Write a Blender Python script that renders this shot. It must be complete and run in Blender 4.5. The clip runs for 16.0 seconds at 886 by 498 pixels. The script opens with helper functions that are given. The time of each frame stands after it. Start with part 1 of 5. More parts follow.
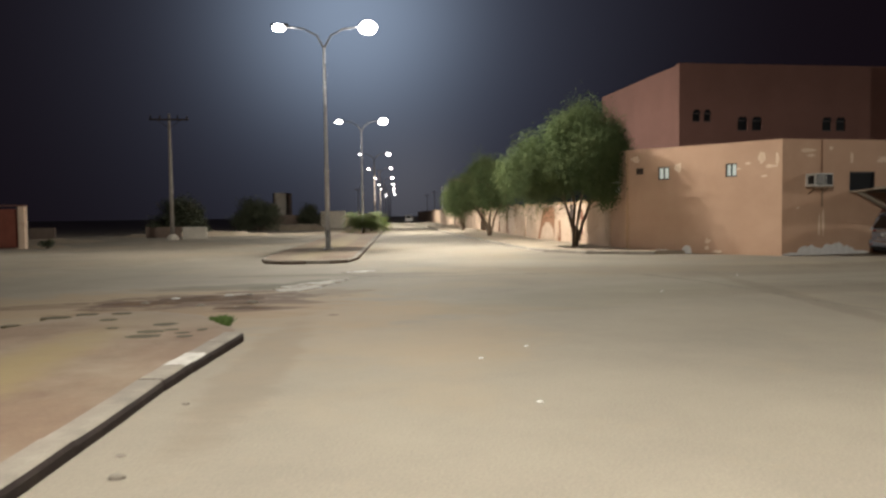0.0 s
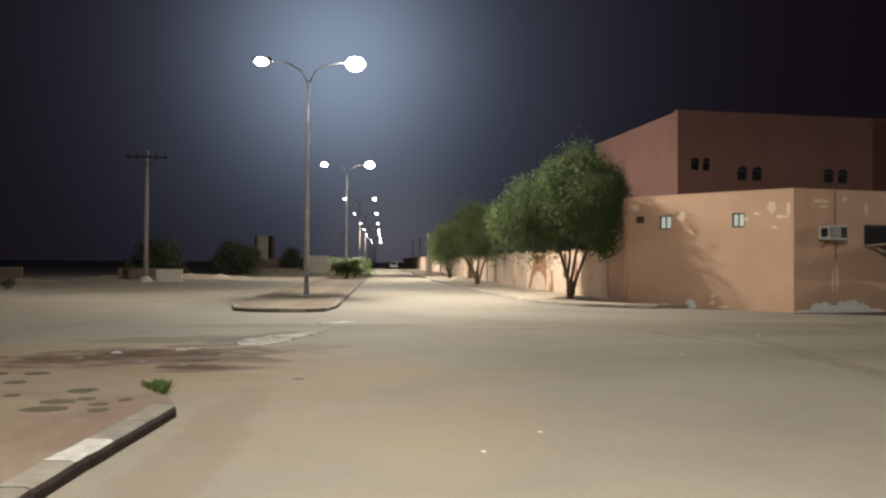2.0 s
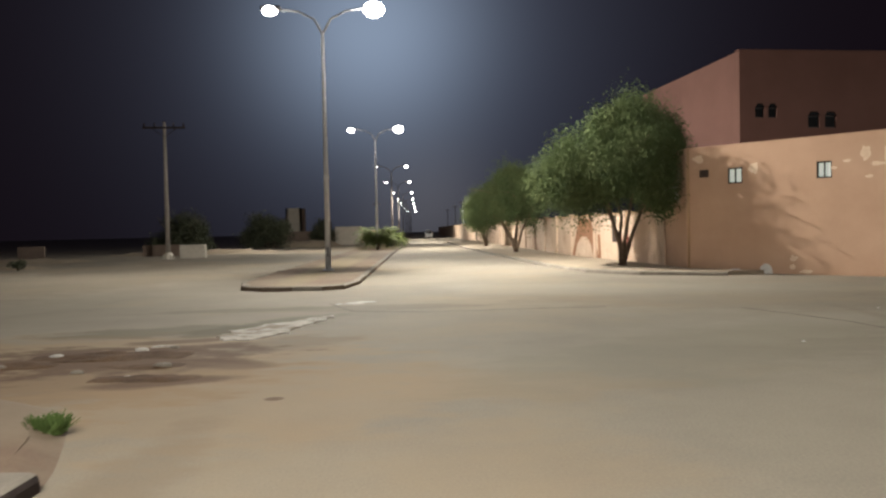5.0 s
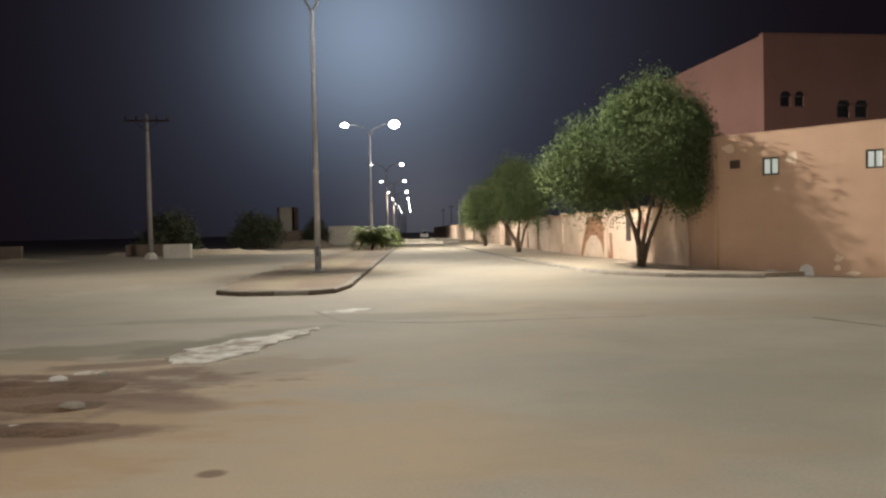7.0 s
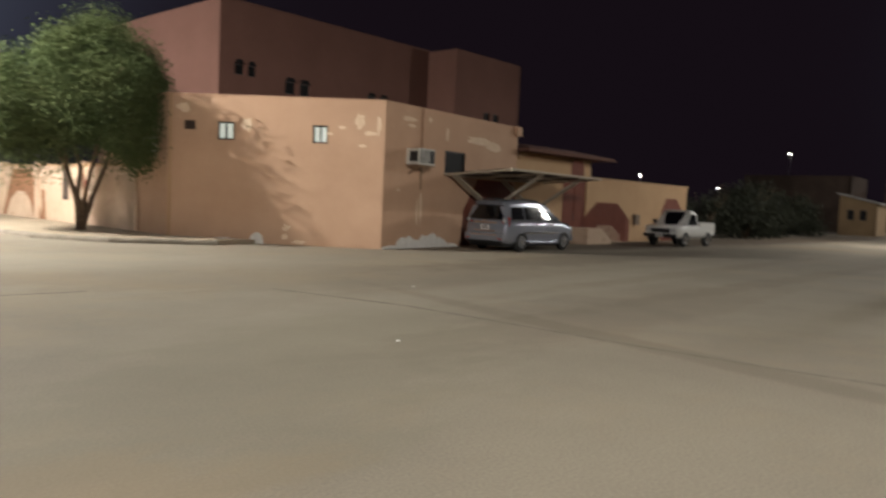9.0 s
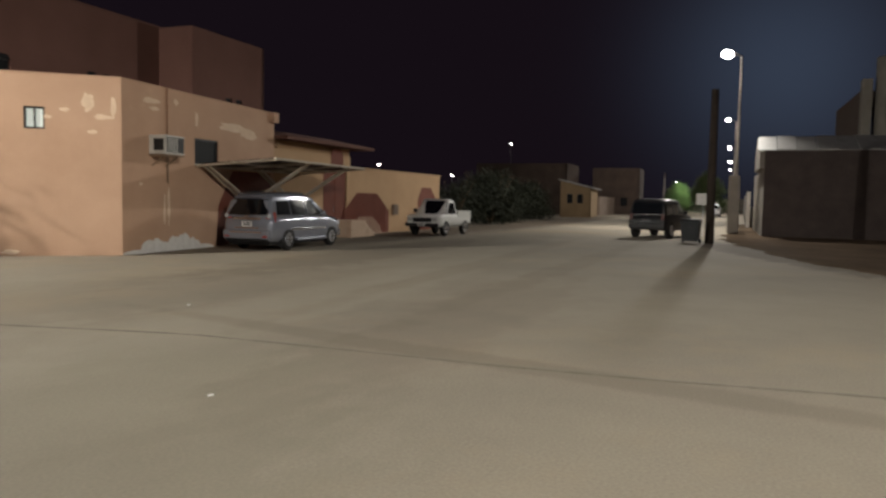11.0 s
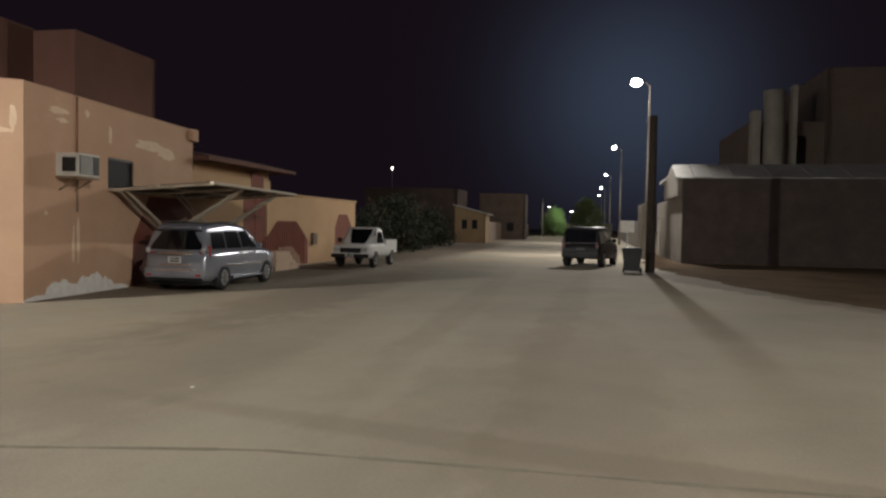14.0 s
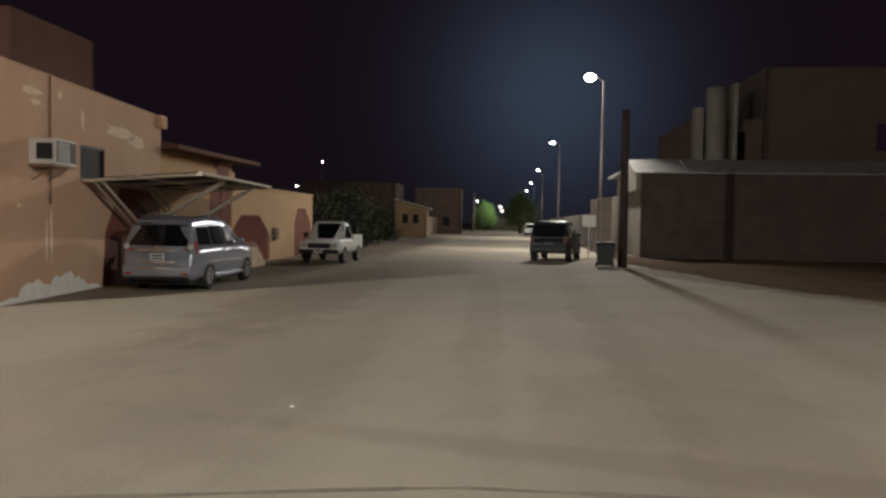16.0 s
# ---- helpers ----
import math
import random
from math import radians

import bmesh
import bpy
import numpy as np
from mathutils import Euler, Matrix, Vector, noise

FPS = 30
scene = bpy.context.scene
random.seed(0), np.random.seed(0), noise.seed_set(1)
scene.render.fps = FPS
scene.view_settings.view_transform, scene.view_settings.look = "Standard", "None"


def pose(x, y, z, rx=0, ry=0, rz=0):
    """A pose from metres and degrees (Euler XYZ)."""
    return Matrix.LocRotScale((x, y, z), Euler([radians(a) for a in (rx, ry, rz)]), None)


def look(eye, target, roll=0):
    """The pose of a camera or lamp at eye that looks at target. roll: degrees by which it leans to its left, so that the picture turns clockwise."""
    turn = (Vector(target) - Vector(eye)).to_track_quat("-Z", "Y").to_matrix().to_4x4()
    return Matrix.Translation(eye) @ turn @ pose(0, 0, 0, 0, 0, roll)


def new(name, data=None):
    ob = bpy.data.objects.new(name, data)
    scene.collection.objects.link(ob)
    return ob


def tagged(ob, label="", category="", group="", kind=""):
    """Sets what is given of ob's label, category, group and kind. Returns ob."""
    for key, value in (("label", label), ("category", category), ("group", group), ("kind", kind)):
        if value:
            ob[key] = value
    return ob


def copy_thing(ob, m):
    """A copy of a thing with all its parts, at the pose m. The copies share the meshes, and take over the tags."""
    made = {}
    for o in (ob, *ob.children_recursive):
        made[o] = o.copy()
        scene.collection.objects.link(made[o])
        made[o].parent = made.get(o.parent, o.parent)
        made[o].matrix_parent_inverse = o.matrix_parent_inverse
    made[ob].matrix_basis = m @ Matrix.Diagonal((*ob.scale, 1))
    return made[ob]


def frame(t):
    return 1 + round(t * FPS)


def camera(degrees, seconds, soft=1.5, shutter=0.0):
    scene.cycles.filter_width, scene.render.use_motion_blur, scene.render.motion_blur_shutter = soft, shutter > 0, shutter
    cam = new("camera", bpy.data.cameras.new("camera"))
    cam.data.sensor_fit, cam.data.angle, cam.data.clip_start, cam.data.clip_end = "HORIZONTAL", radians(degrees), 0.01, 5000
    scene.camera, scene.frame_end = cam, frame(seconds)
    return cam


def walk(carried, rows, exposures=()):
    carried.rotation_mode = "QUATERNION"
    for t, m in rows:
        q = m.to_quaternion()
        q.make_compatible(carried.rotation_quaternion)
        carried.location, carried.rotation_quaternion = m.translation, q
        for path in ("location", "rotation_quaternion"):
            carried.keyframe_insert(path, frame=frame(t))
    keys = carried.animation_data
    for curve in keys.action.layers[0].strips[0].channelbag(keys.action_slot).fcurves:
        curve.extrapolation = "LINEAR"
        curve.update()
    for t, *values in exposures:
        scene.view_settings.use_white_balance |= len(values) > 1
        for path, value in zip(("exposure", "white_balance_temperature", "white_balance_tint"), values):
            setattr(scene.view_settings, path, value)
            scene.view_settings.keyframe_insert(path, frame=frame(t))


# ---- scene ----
cam = camera(61.6, 16.0, soft=2.4, shutter=0.6)
PATH = [
    (0, (0.439, -2.848, 1.853), (0.558, -0.854, 1.759), -0.8),
    (0.5, (0.523, -2.254, 1.858), (0.681, -0.261, 1.805), 0.2),
    (1, (0.446, -1.642, 1.867), (0.612, 0.351, 1.835), -0.6),
    (1.5, (0.475, -1.099, 1.851), (0.585, 0.897, 1.878), -1.5),
    (2, (0.492, -0.566, 1.83), (0.652, 1.427, 1.863), 0.4),
    (2.5, (0.486, 0.068, 1.79), (0.508, 2.068, 1.809), -0.2),
    (3, (0.498, 0.674, 1.795), (0.611, 2.671, 1.766), -1.1),
    (3.5, (0.456, 1.307, 1.759), (0.529, 3.305, 1.718), 0.3),
    (3.7, (0.533, 1.59, 1.784), (0.554, 3.589, 1.711), -1.0),
    (5.8, (0.821, 4.015, 1.761), (0.916, 6.012, 1.72), -1.0),
    (6, (0.797, 4.318, 1.735), (0.874, 6.315, 1.673), 0.2),
    (6.5, (0.609, 5.259, 1.715), (0.802, 7.248, 1.635), 1.5),
    (7, (0.644, 5.892, 1.655), (0.721, 7.89, 1.605), -1.2),
    (7.5, (0.638, 6.409, 1.661), (0.787, 8.403, 1.608), -0.2),
    (8, (0.931, 6.867, 1.726), (1.341, 8.816, 1.544), 2.0),
    (8.5, (1.087, 6.996, 1.63), (2.144, 8.693, 1.581), 6.9),
    (9, (1.167, 7.589, 1.59), (2.534, 9.044, 1.462), 2.5),
    (9.5, (1.189, 8.116, 1.543), (2.636, 9.492, 1.424), 1.9),
    (10, (1.471, 8.731, 1.535), (3.063, 9.937, 1.424), 2.7),
    (10.2, (1.57, 8.925, 1.541), (3.237, 10.027, 1.468), 2.7),
    (12.3, (2.599, 10.874, 1.762), (4.451, 11.608, 1.588), 1.2),
    (12.5, (2.634, 11.133, 1.763), (4.497, 11.855, 1.673), 1.0),
    (13, (2.877, 11.75, 1.767), (4.764, 12.395, 1.613), 2.4),
    (13.5, (3.112, 12.401, 1.762), (5.028, 12.958, 1.636), 2.5),
    (14, (3.302, 13.063, 1.768), (5.218, 13.633, 1.706), 1.0),
    (14.5, (3.346, 13.632, 1.742), (5.29, 14.103, 1.693), 0.6),
    (15, (3.528, 14.202, 1.774), (5.467, 14.69, 1.722), 1.2),
    (15.5, (3.685, 14.788, 1.77), (5.634, 15.232, 1.708), -0.7),
    (16, (3.69, 15.272, 1.723), (5.655, 15.637, 1.65), 1.0),
]
walk(cam, [(t, look(*p)) for t, *p in PATH], [(0.0, 0.12), (4.0, 0.18), (7.5, 0.14), (9.5, 0.38), (16.0, 0.36)])

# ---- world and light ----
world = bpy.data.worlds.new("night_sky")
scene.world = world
world.use_nodes = True
wn, wl = world.node_tree.nodes, world.node_tree.links
wn.clear()
w_out = wn.new("ShaderNodeOutputWorld")
w_bg = wn.new("ShaderNodeBackground")
w_co = wn.new("ShaderNodeTexCoord")


def sky_halo(direction, power):
    """Soft halo painted into the sky round one heading, for lamp bloom and haze."""
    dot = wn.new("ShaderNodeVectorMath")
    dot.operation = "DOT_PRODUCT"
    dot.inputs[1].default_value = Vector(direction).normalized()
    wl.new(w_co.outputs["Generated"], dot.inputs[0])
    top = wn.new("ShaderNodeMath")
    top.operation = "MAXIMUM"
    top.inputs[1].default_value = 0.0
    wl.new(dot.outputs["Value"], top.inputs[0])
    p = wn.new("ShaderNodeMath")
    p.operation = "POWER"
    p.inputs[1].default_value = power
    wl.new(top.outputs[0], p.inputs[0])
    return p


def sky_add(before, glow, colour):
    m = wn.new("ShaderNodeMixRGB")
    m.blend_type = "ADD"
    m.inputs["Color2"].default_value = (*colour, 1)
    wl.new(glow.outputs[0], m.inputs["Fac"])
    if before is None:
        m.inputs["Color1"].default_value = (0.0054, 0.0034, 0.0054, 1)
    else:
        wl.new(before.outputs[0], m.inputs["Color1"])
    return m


# Lamp bloom up the main road, haze at its end, side-street lamp bloom.
g1 = sky_add(None, sky_halo((-0.06, 1, 0.27), 120), (0.165, 0.215, 0.285))
g1 = sky_add(g1, sky_halo((-0.03, 1, 0.25), 26), (0.040, 0.048, 0.071))
g1 = sky_add(g1, sky_halo((0.01, 1, 0.03), 260), (0.040, 0.038, 0.038))
g2 = sky_add(g1, sky_halo((1, 0.04, 0.17), 110), (0.019, 0.029, 0.046))
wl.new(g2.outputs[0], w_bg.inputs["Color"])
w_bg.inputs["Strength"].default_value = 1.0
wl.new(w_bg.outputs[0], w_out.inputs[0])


def street_light(x, y, z, aim, watts, colour=(1.0, 0.96, 0.875), cone=136, blend=0.7):
    """One wing of a lamp head's light, or an added fill, thrown along aim."""
    d = bpy.data.lights.new("lamp_and_fill_light", "SPOT")
    d.energy, d.color, d.spot_size, d.spot_blend, d.shadow_soft_size = watts, colour, radians(cone), blend, 0.12
    ob = new("lamp_and_fill_light", d)
    ob.matrix_basis = look((x, y, z), (x + aim[0], y + aim[1], z + aim[2]))
    return ob


MEDIAN_Y = [-2.8, 35.2, 73.0, 113.0, 149.0, 189.0, 227, 265, 303, 341, 379]
for y, power, drop in zip(MEDIAN_Y, (0.78, 1.12, 0.9), (0.95, 0.70, 0.95)):
    for x, out, watts in ((-5.35, -0.75, 7000), (-0.92, 0.75, 16500)):
        for way in (-1, 1):
            street_light(x, y + 0.1 * way, 10.66, (out, 0.80 * way, -drop), watts * power, cone=128, blend=1.0)
for y in MEDIAN_Y[3:5]:
    street_light(-0.92, y, 9.4, (0.3, 0.0, -1.0), 14000, cone=150, blend=0.8)
SIDE_LAMPS = [(51.2, 14.15), (89.0, 17.9), (132.0, 22.0), (173.0, 26.0), (214.0, 30.0)]
for x, y in SIDE_LAMPS[:3]:
    for way in (-1, 1):
        street_light(x + 0.1 * way, y + 0.8, 10.5, (0.75 * way, 0.42, -0.75), 6300, (1.0, 0.96, 0.88), 118)


# ---- materials ----
def rgb(c):
    return (c[0], c[1], c[2], 1)


def surf(name, c1, c2, scale=3.0, rough=0.85, bump=0.15, metal=0.0, fine=60.0, stain=None, stain_scale=0.6, stain_at=0.58, stain_soft=0.08, spec=0.3, per_object=0.0, coat=0.0):
    """A worn surface: two tones at a broad scale, fine grain, stains, relief."""
    m = bpy.data.materials.new(name)
    m.use_nodes = True
    n, l = m.node_tree.nodes, m.node_tree.links
    b = n["Principled BSDF"]
    co = n.new("ShaderNodeTexCoord")
    big = n.new("ShaderNodeTexNoise")
    big.inputs["Scale"].default_value, big.inputs["Detail"].default_value = scale, 6
    big.inputs["Roughness"].default_value = 0.65
    l.new(co.outputs["Object"], big.inputs["Vector"])
    small = n.new("ShaderNodeTexNoise")
    small.inputs["Scale"].default_value, small.inputs["Detail"].default_value = fine, 3
    l.new(co.outputs["Object"], small.inputs["Vector"])
    ramp = n.new("ShaderNodeValToRGB")
    ramp.color_ramp.elements[0].position, ramp.color_ramp.elements[1].position = 0.32, 0.68
    ramp.color_ramp.elements[0].color, ramp.color_ramp.elements[1].color = rgb(c1), rgb(c2)
    l.new(big.outputs["Fac"], ramp.inputs["Fac"])
    last = ramp.outputs["Color"]
    grain = n.new("ShaderNodeMixRGB")
    grain.blend_type = "OVERLAY"
    grain.inputs["Fac"].default_value = 0.25
    l.new(last, grain.inputs["Color1"])
    l.new(small.outputs["Fac"], grain.inputs["Color2"])
    last = grain.outputs["Color"]
    if stain:
        sn = n.new("ShaderNodeTexNoise")
        sn.inputs["Scale"].default_value, sn.inputs["Detail"].default_value = stain_scale, 8
        sn.inputs["Roughness"].default_value = 0.7
        mp = n.new("ShaderNodeMapping")
        mp.inputs["Location"].default_value = (7.3, 2.1, 4.4)
        l.new(co.outputs["Object"], mp.inputs["Vector"])
        l.new(mp.outputs["Vector"], sn.inputs["Vector"])
        sr = n.new("ShaderNodeValToRGB")
        sr.color_ramp.elements[0].position, sr.color_ramp.elements[1].position = stain_at - stain_soft, stain_at + stain_soft
        l.new(sn.outputs["Fac"], sr.inputs["Fac"])
        mx = n.new("ShaderNodeMixRGB")
        mx.inputs["Color2"].default_value = rgb(stain)
        l.new(sr.outputs["Color"], mx.inputs["Fac"])
        l.new(last, mx.inputs["Color1"])
        last = mx.outputs["Color"]
    if per_object:
        oi = n.new("ShaderNodeObjectInfo")
        hv = n.new("ShaderNodeHueSaturation")
        mr = n.new("ShaderNodeMapRange")
        mr.inputs["To Min"].default_value, mr.inputs["To Max"].default_value = 1 - per_object, 1 + per_object
        l.new(oi.outputs["Random"], mr.inputs["Value"])
        l.new(mr.outputs["Result"], hv.inputs["Value"])
        l.new(last, hv.inputs["Color"])
        last = hv.outputs["Color"]
    l.new(last, b.inputs["Base Color"])
    b.inputs["Roughness"].default_value, b.inputs["Metallic"].default_value = rough, metal
    b.inputs["Specular IOR Level"].default_value = spec
    b.inputs["Coat Weight"].default_value = coat
    if bump:
        bp = n.new("ShaderNodeBump")
        bp.inputs["Strength"].default_value, bp.inputs["Distance"].default_value = bump, 0.02
        l.new(small.outputs["Fac"], bp.inputs["Height"])
        l.new(bp.outputs["Normal"], b.inputs["Normal"])
    return m


def glow(name, colour, strength):
    m = bpy.data.materials.new(name)
    m.use_nodes = True
    b = m.node_tree.nodes["Principled BSDF"]
    b.inputs["Base Color"].default_value = rgb((0.8, 0.8, 0.8))
    b.inputs["Emission Color"].default_value = rgb(colour)
    b.inputs["Emission Strength"].default_value = strength
    return m


def dark_glass(name, tint, rough=0.06, spec=0.6):
    m = bpy.data.materials.new(name)
    m.use_nodes = True
    b = m.node_tree.nodes["Principled BSDF"]
    b.inputs["Base Color"].default_value = rgb(tint)
    b.inputs["Roughness"].default_value = rough
    b.inputs["Specular IOR Level"].default_value = spec
    return m


M_ASPHALT = surf("dusty_asphalt", (0.215, 0.185, 0.145), (0.285, 0.245, 0.19), 0.22, 0.9, 0.10, fine=38, stain=(0.30, 0.235, 0.16), stain_scale=0.13, stain_at=0.60, stain_soft=0.10)
def soft_stains(m, spots):
    """Dirt, damp, sand and painted shade on a ground material: (x, y, rx, ry, turn, colour, strength, raggedness)."""
    n, l = m.node_tree.nodes, m.node_tree.links
    b = n["Principled BSDF"]
    co = n.new("ShaderNodeTexCoord")
    ns = n.new("ShaderNodeTexNoise")
    ns.inputs["Scale"].default_value, ns.inputs["Detail"].default_value, ns.inputs["Roughness"].default_value = 1.0, 9, 0.66
    st = n.new("ShaderNodeMapping")
    st.inputs["Scale"].default_value, st.inputs["Rotation"].default_value = (0.9, 1.7, 1.0), (0, 0, radians(12))
    l.new(co.outputs["Object"], st.inputs["Vector"])
    l.new(st.outputs["Vector"], ns.inputs["Vector"])
    last = b.inputs["Base Color"].links[0].from_socket
    for x, y, rx, ry, turn, colour, strength, rag in spots:
        mp = n.new("ShaderNodeMapping")
        mp.vector_type = "TEXTURE"
        mp.inputs["Location"].default_value = (x, y, 0)
        mp.inputs["Rotation"].default_value = (0, 0, radians(turn))
        mp.inputs["Scale"].default_value = (rx, ry, 1)
        l.new(co.outputs["Object"], mp.inputs["Vector"])
        ln = n.new("ShaderNodeVectorMath")
        ln.operation = "LENGTH"
        l.new(mp.outputs["Vector"], ln.inputs[0])
        ad = n.new("ShaderNodeMath")
        ad.operation = "MULTIPLY_ADD"
        ad.inputs[1].default_value = rag
        l.new(ns.outputs["Fac"], ad.inputs[0])
        l.new(ln.outputs["Value"], ad.inputs[2])
        mr = n.new("ShaderNodeMapRange")
        mr.interpolation_type = "SMOOTHSTEP"
        mr.inputs["From Min"].default_value, mr.inputs["From Max"].default_value = 0.55 + rag * 0.5, 1.05 + rag * 0.5
        mr.inputs["To Min"].default_value, mr.inputs["To Max"].default_value = strength, 0.0
        l.new(ad.outputs[0], mr.inputs["Value"])
        mx = n.new("ShaderNodeMixRGB")
        mx.inputs["Color2"].default_value = rgb(colour)
        l.new(mr.outputs["Result"], mx.inputs["Fac"])
        l.new(last, mx.inputs["Color1"])
        last = mx.outputs["Color"]
    l.new(last, b.inputs["Base Color"])


OLIVE = (0.115, 0.098, 0.060)
BROWN, DAMP, ORANGE, PALE = (0.105, 0.058, 0.032), (0.15, 0.116, 0.080), (0.33, 0.225, 0.125), (0.33, 0.29, 0.23)
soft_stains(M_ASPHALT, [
    # Last spot of this row: the verge's dirt edge, its shade painted in.
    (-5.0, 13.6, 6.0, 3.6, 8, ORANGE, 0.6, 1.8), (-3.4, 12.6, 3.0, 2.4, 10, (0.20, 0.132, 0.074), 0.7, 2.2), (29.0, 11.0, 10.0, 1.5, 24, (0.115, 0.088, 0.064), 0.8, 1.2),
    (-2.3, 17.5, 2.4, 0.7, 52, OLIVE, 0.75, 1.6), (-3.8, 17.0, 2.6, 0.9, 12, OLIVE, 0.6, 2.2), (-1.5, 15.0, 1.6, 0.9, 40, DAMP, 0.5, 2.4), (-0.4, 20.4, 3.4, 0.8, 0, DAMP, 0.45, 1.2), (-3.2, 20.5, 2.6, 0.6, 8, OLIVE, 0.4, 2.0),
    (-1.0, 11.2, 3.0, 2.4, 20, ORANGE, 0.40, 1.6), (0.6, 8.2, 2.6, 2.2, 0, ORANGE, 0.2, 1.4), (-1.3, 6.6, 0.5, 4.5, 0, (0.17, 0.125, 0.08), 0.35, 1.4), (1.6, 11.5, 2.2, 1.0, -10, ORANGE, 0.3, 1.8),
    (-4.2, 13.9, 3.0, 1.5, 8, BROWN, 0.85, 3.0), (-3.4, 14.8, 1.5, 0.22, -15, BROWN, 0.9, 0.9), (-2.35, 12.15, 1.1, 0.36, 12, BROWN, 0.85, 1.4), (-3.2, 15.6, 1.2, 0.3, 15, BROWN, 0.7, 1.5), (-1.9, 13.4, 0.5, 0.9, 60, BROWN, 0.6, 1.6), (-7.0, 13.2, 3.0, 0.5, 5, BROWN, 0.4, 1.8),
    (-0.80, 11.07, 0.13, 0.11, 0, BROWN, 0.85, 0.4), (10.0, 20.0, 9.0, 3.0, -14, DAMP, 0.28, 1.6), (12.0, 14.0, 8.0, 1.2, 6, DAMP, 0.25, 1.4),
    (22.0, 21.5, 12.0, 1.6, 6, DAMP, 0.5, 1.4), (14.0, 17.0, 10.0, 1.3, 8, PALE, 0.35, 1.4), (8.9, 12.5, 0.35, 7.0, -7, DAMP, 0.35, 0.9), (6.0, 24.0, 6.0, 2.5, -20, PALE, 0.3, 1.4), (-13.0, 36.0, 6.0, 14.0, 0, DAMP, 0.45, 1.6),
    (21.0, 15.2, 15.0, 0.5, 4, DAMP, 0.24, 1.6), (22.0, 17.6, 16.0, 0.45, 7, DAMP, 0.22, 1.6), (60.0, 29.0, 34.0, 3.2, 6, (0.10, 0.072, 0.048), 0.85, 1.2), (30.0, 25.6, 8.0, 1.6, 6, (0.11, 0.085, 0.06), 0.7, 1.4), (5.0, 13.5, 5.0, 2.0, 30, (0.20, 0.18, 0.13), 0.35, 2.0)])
# Verge dirt with the missing lamplight put into its colour.
M_SIDE = surf("shaded_verge_dirt", (0.070, 0.048, 0.031), (0.115, 0.080, 0.053), 0.5, 1.0, 0.5, fine=18, spec=0.02)
M_SAND = surf("pale_sand", (0.27, 0.215, 0.155), (0.35, 0.285, 0.21), 0.5, 0.95, 0.5, fine=30)
M_DIRT = surf("brown_dirt", (0.060, 0.033, 0.017), (0.15, 0.088, 0.047), 1.3, 0.95, 0.8, fine=22)
M_WET = surf("olive_moss_stain", (0.060, 0.047, 0.021), (0.092, 0.072, 0.035), 2.0, 0.8, 0.3)
M_KERB = surf("grey_concrete_kerb", (0.195, 0.170, 0.138), (0.27, 0.235, 0.19), 3, 0.9, 0.4, per_object=0.12)
M_KERBBROWN = surf("brown_kerb_face", (0.10, 0.072, 0.050), (0.16, 0.118, 0.085), 4, 0.9, 0.4)
M_KERBDARK = surf("black_kerb_face", (0.028, 0.020, 0.018), (0.055, 0.040, 0.034), 4, 0.8, 0.3)
M_KERBWHITE = surf("worn_white_kerb_paint", (0.44, 0.41, 0.36), (0.56, 0.53, 0.48), 5, 0.8, 0.3, stain=(0.36, 0.33, 0.28), stain_scale=3.0)
M_PAVE = surf("pinkish_paving", (0.170, 0.113, 0.076), (0.215, 0.148, 0.100), 1.2, 0.9, 0.3, fine=45, stain=(0.26, 0.21, 0.15), stain_scale=0.5, stain_at=0.55, stain_soft=0.12)
soft_stains(M_PAVE, [(-4.15, -2.0, 1.0, 14.0, 0, (0.25, 0.19, 0.095), 0.9, 0.5), (-3.4, 45.0, 1.1, 24.0, 0, (0.30, 0.24, 0.15), 0.8, 0.6), (-3.2, 10.2, 2.6, 1.4, 0, (0.25, 0.20, 0.14), 0.6, 1.2)])
M_SPILL = surf("crusted_plaster", (0.42, 0.38, 0.32), (0.62, 0.58, 0.52), 3, 0.9, 0.5, stain=(0.24, 0.195, 0.145), stain_scale=1.6, stain_at=0.52, stain_soft=0.06)
M_WHITEPAINT = surf("peeled_white_paint", (0.70, 0.67, 0.63), (0.84, 0.82, 0.78), 6, 0.85, 0.4)
M_PLASTER = surf("tan_plaster", (0.48, 0.305, 0.205), (0.56, 0.365, 0.25), 0.5, 0.9, 0.3, fine=50, stain=(0.61, 0.415, 0.28), stain_scale=0.55, stain_at=0.66, stain_soft=0.03)
M_PLASTER2 = surf("yellowish_plaster", (0.45, 0.29, 0.165), (0.52, 0.345, 0.20), 0.6, 0.9, 0.3, fine=50)
M_HOUSE = surf("terracotta_render", (0.125, 0.060, 0.046), (0.155, 0.077, 0.060), 0.35, 0.9, 0.25, fine=40)
M_CREAM = surf("cream_wall_render", (0.50, 0.365, 0.265), (0.59, 0.45, 0.34), 0.7, 0.9, 0.4, fine=40, stain=(0.36, 0.25, 0.17), stain_scale=0.8, stain_at=0.60)
M_FILLER = surf("pale_filler_patch", (0.66, 0.50, 0.36), (0.76, 0.60, 0.45), 3.0, 0.9, 0.3)
M_RED = surf("dark_red_paint", (0.15, 0.045, 0.03), (0.20, 0.065, 0.042), 1.5, 0.8, 0.2)
M_BROWNPAINT = surf("brown_arch_paint", (0.25, 0.125, 0.07), (0.32, 0.165, 0.095), 1.5, 0.85, 0.2)
M_POLE = surf("galvanised_pole", (0.48, 0.49, 0.50), (0.60, 0.61, 0.62), 4, 0.5, 0.1, metal=0.2)
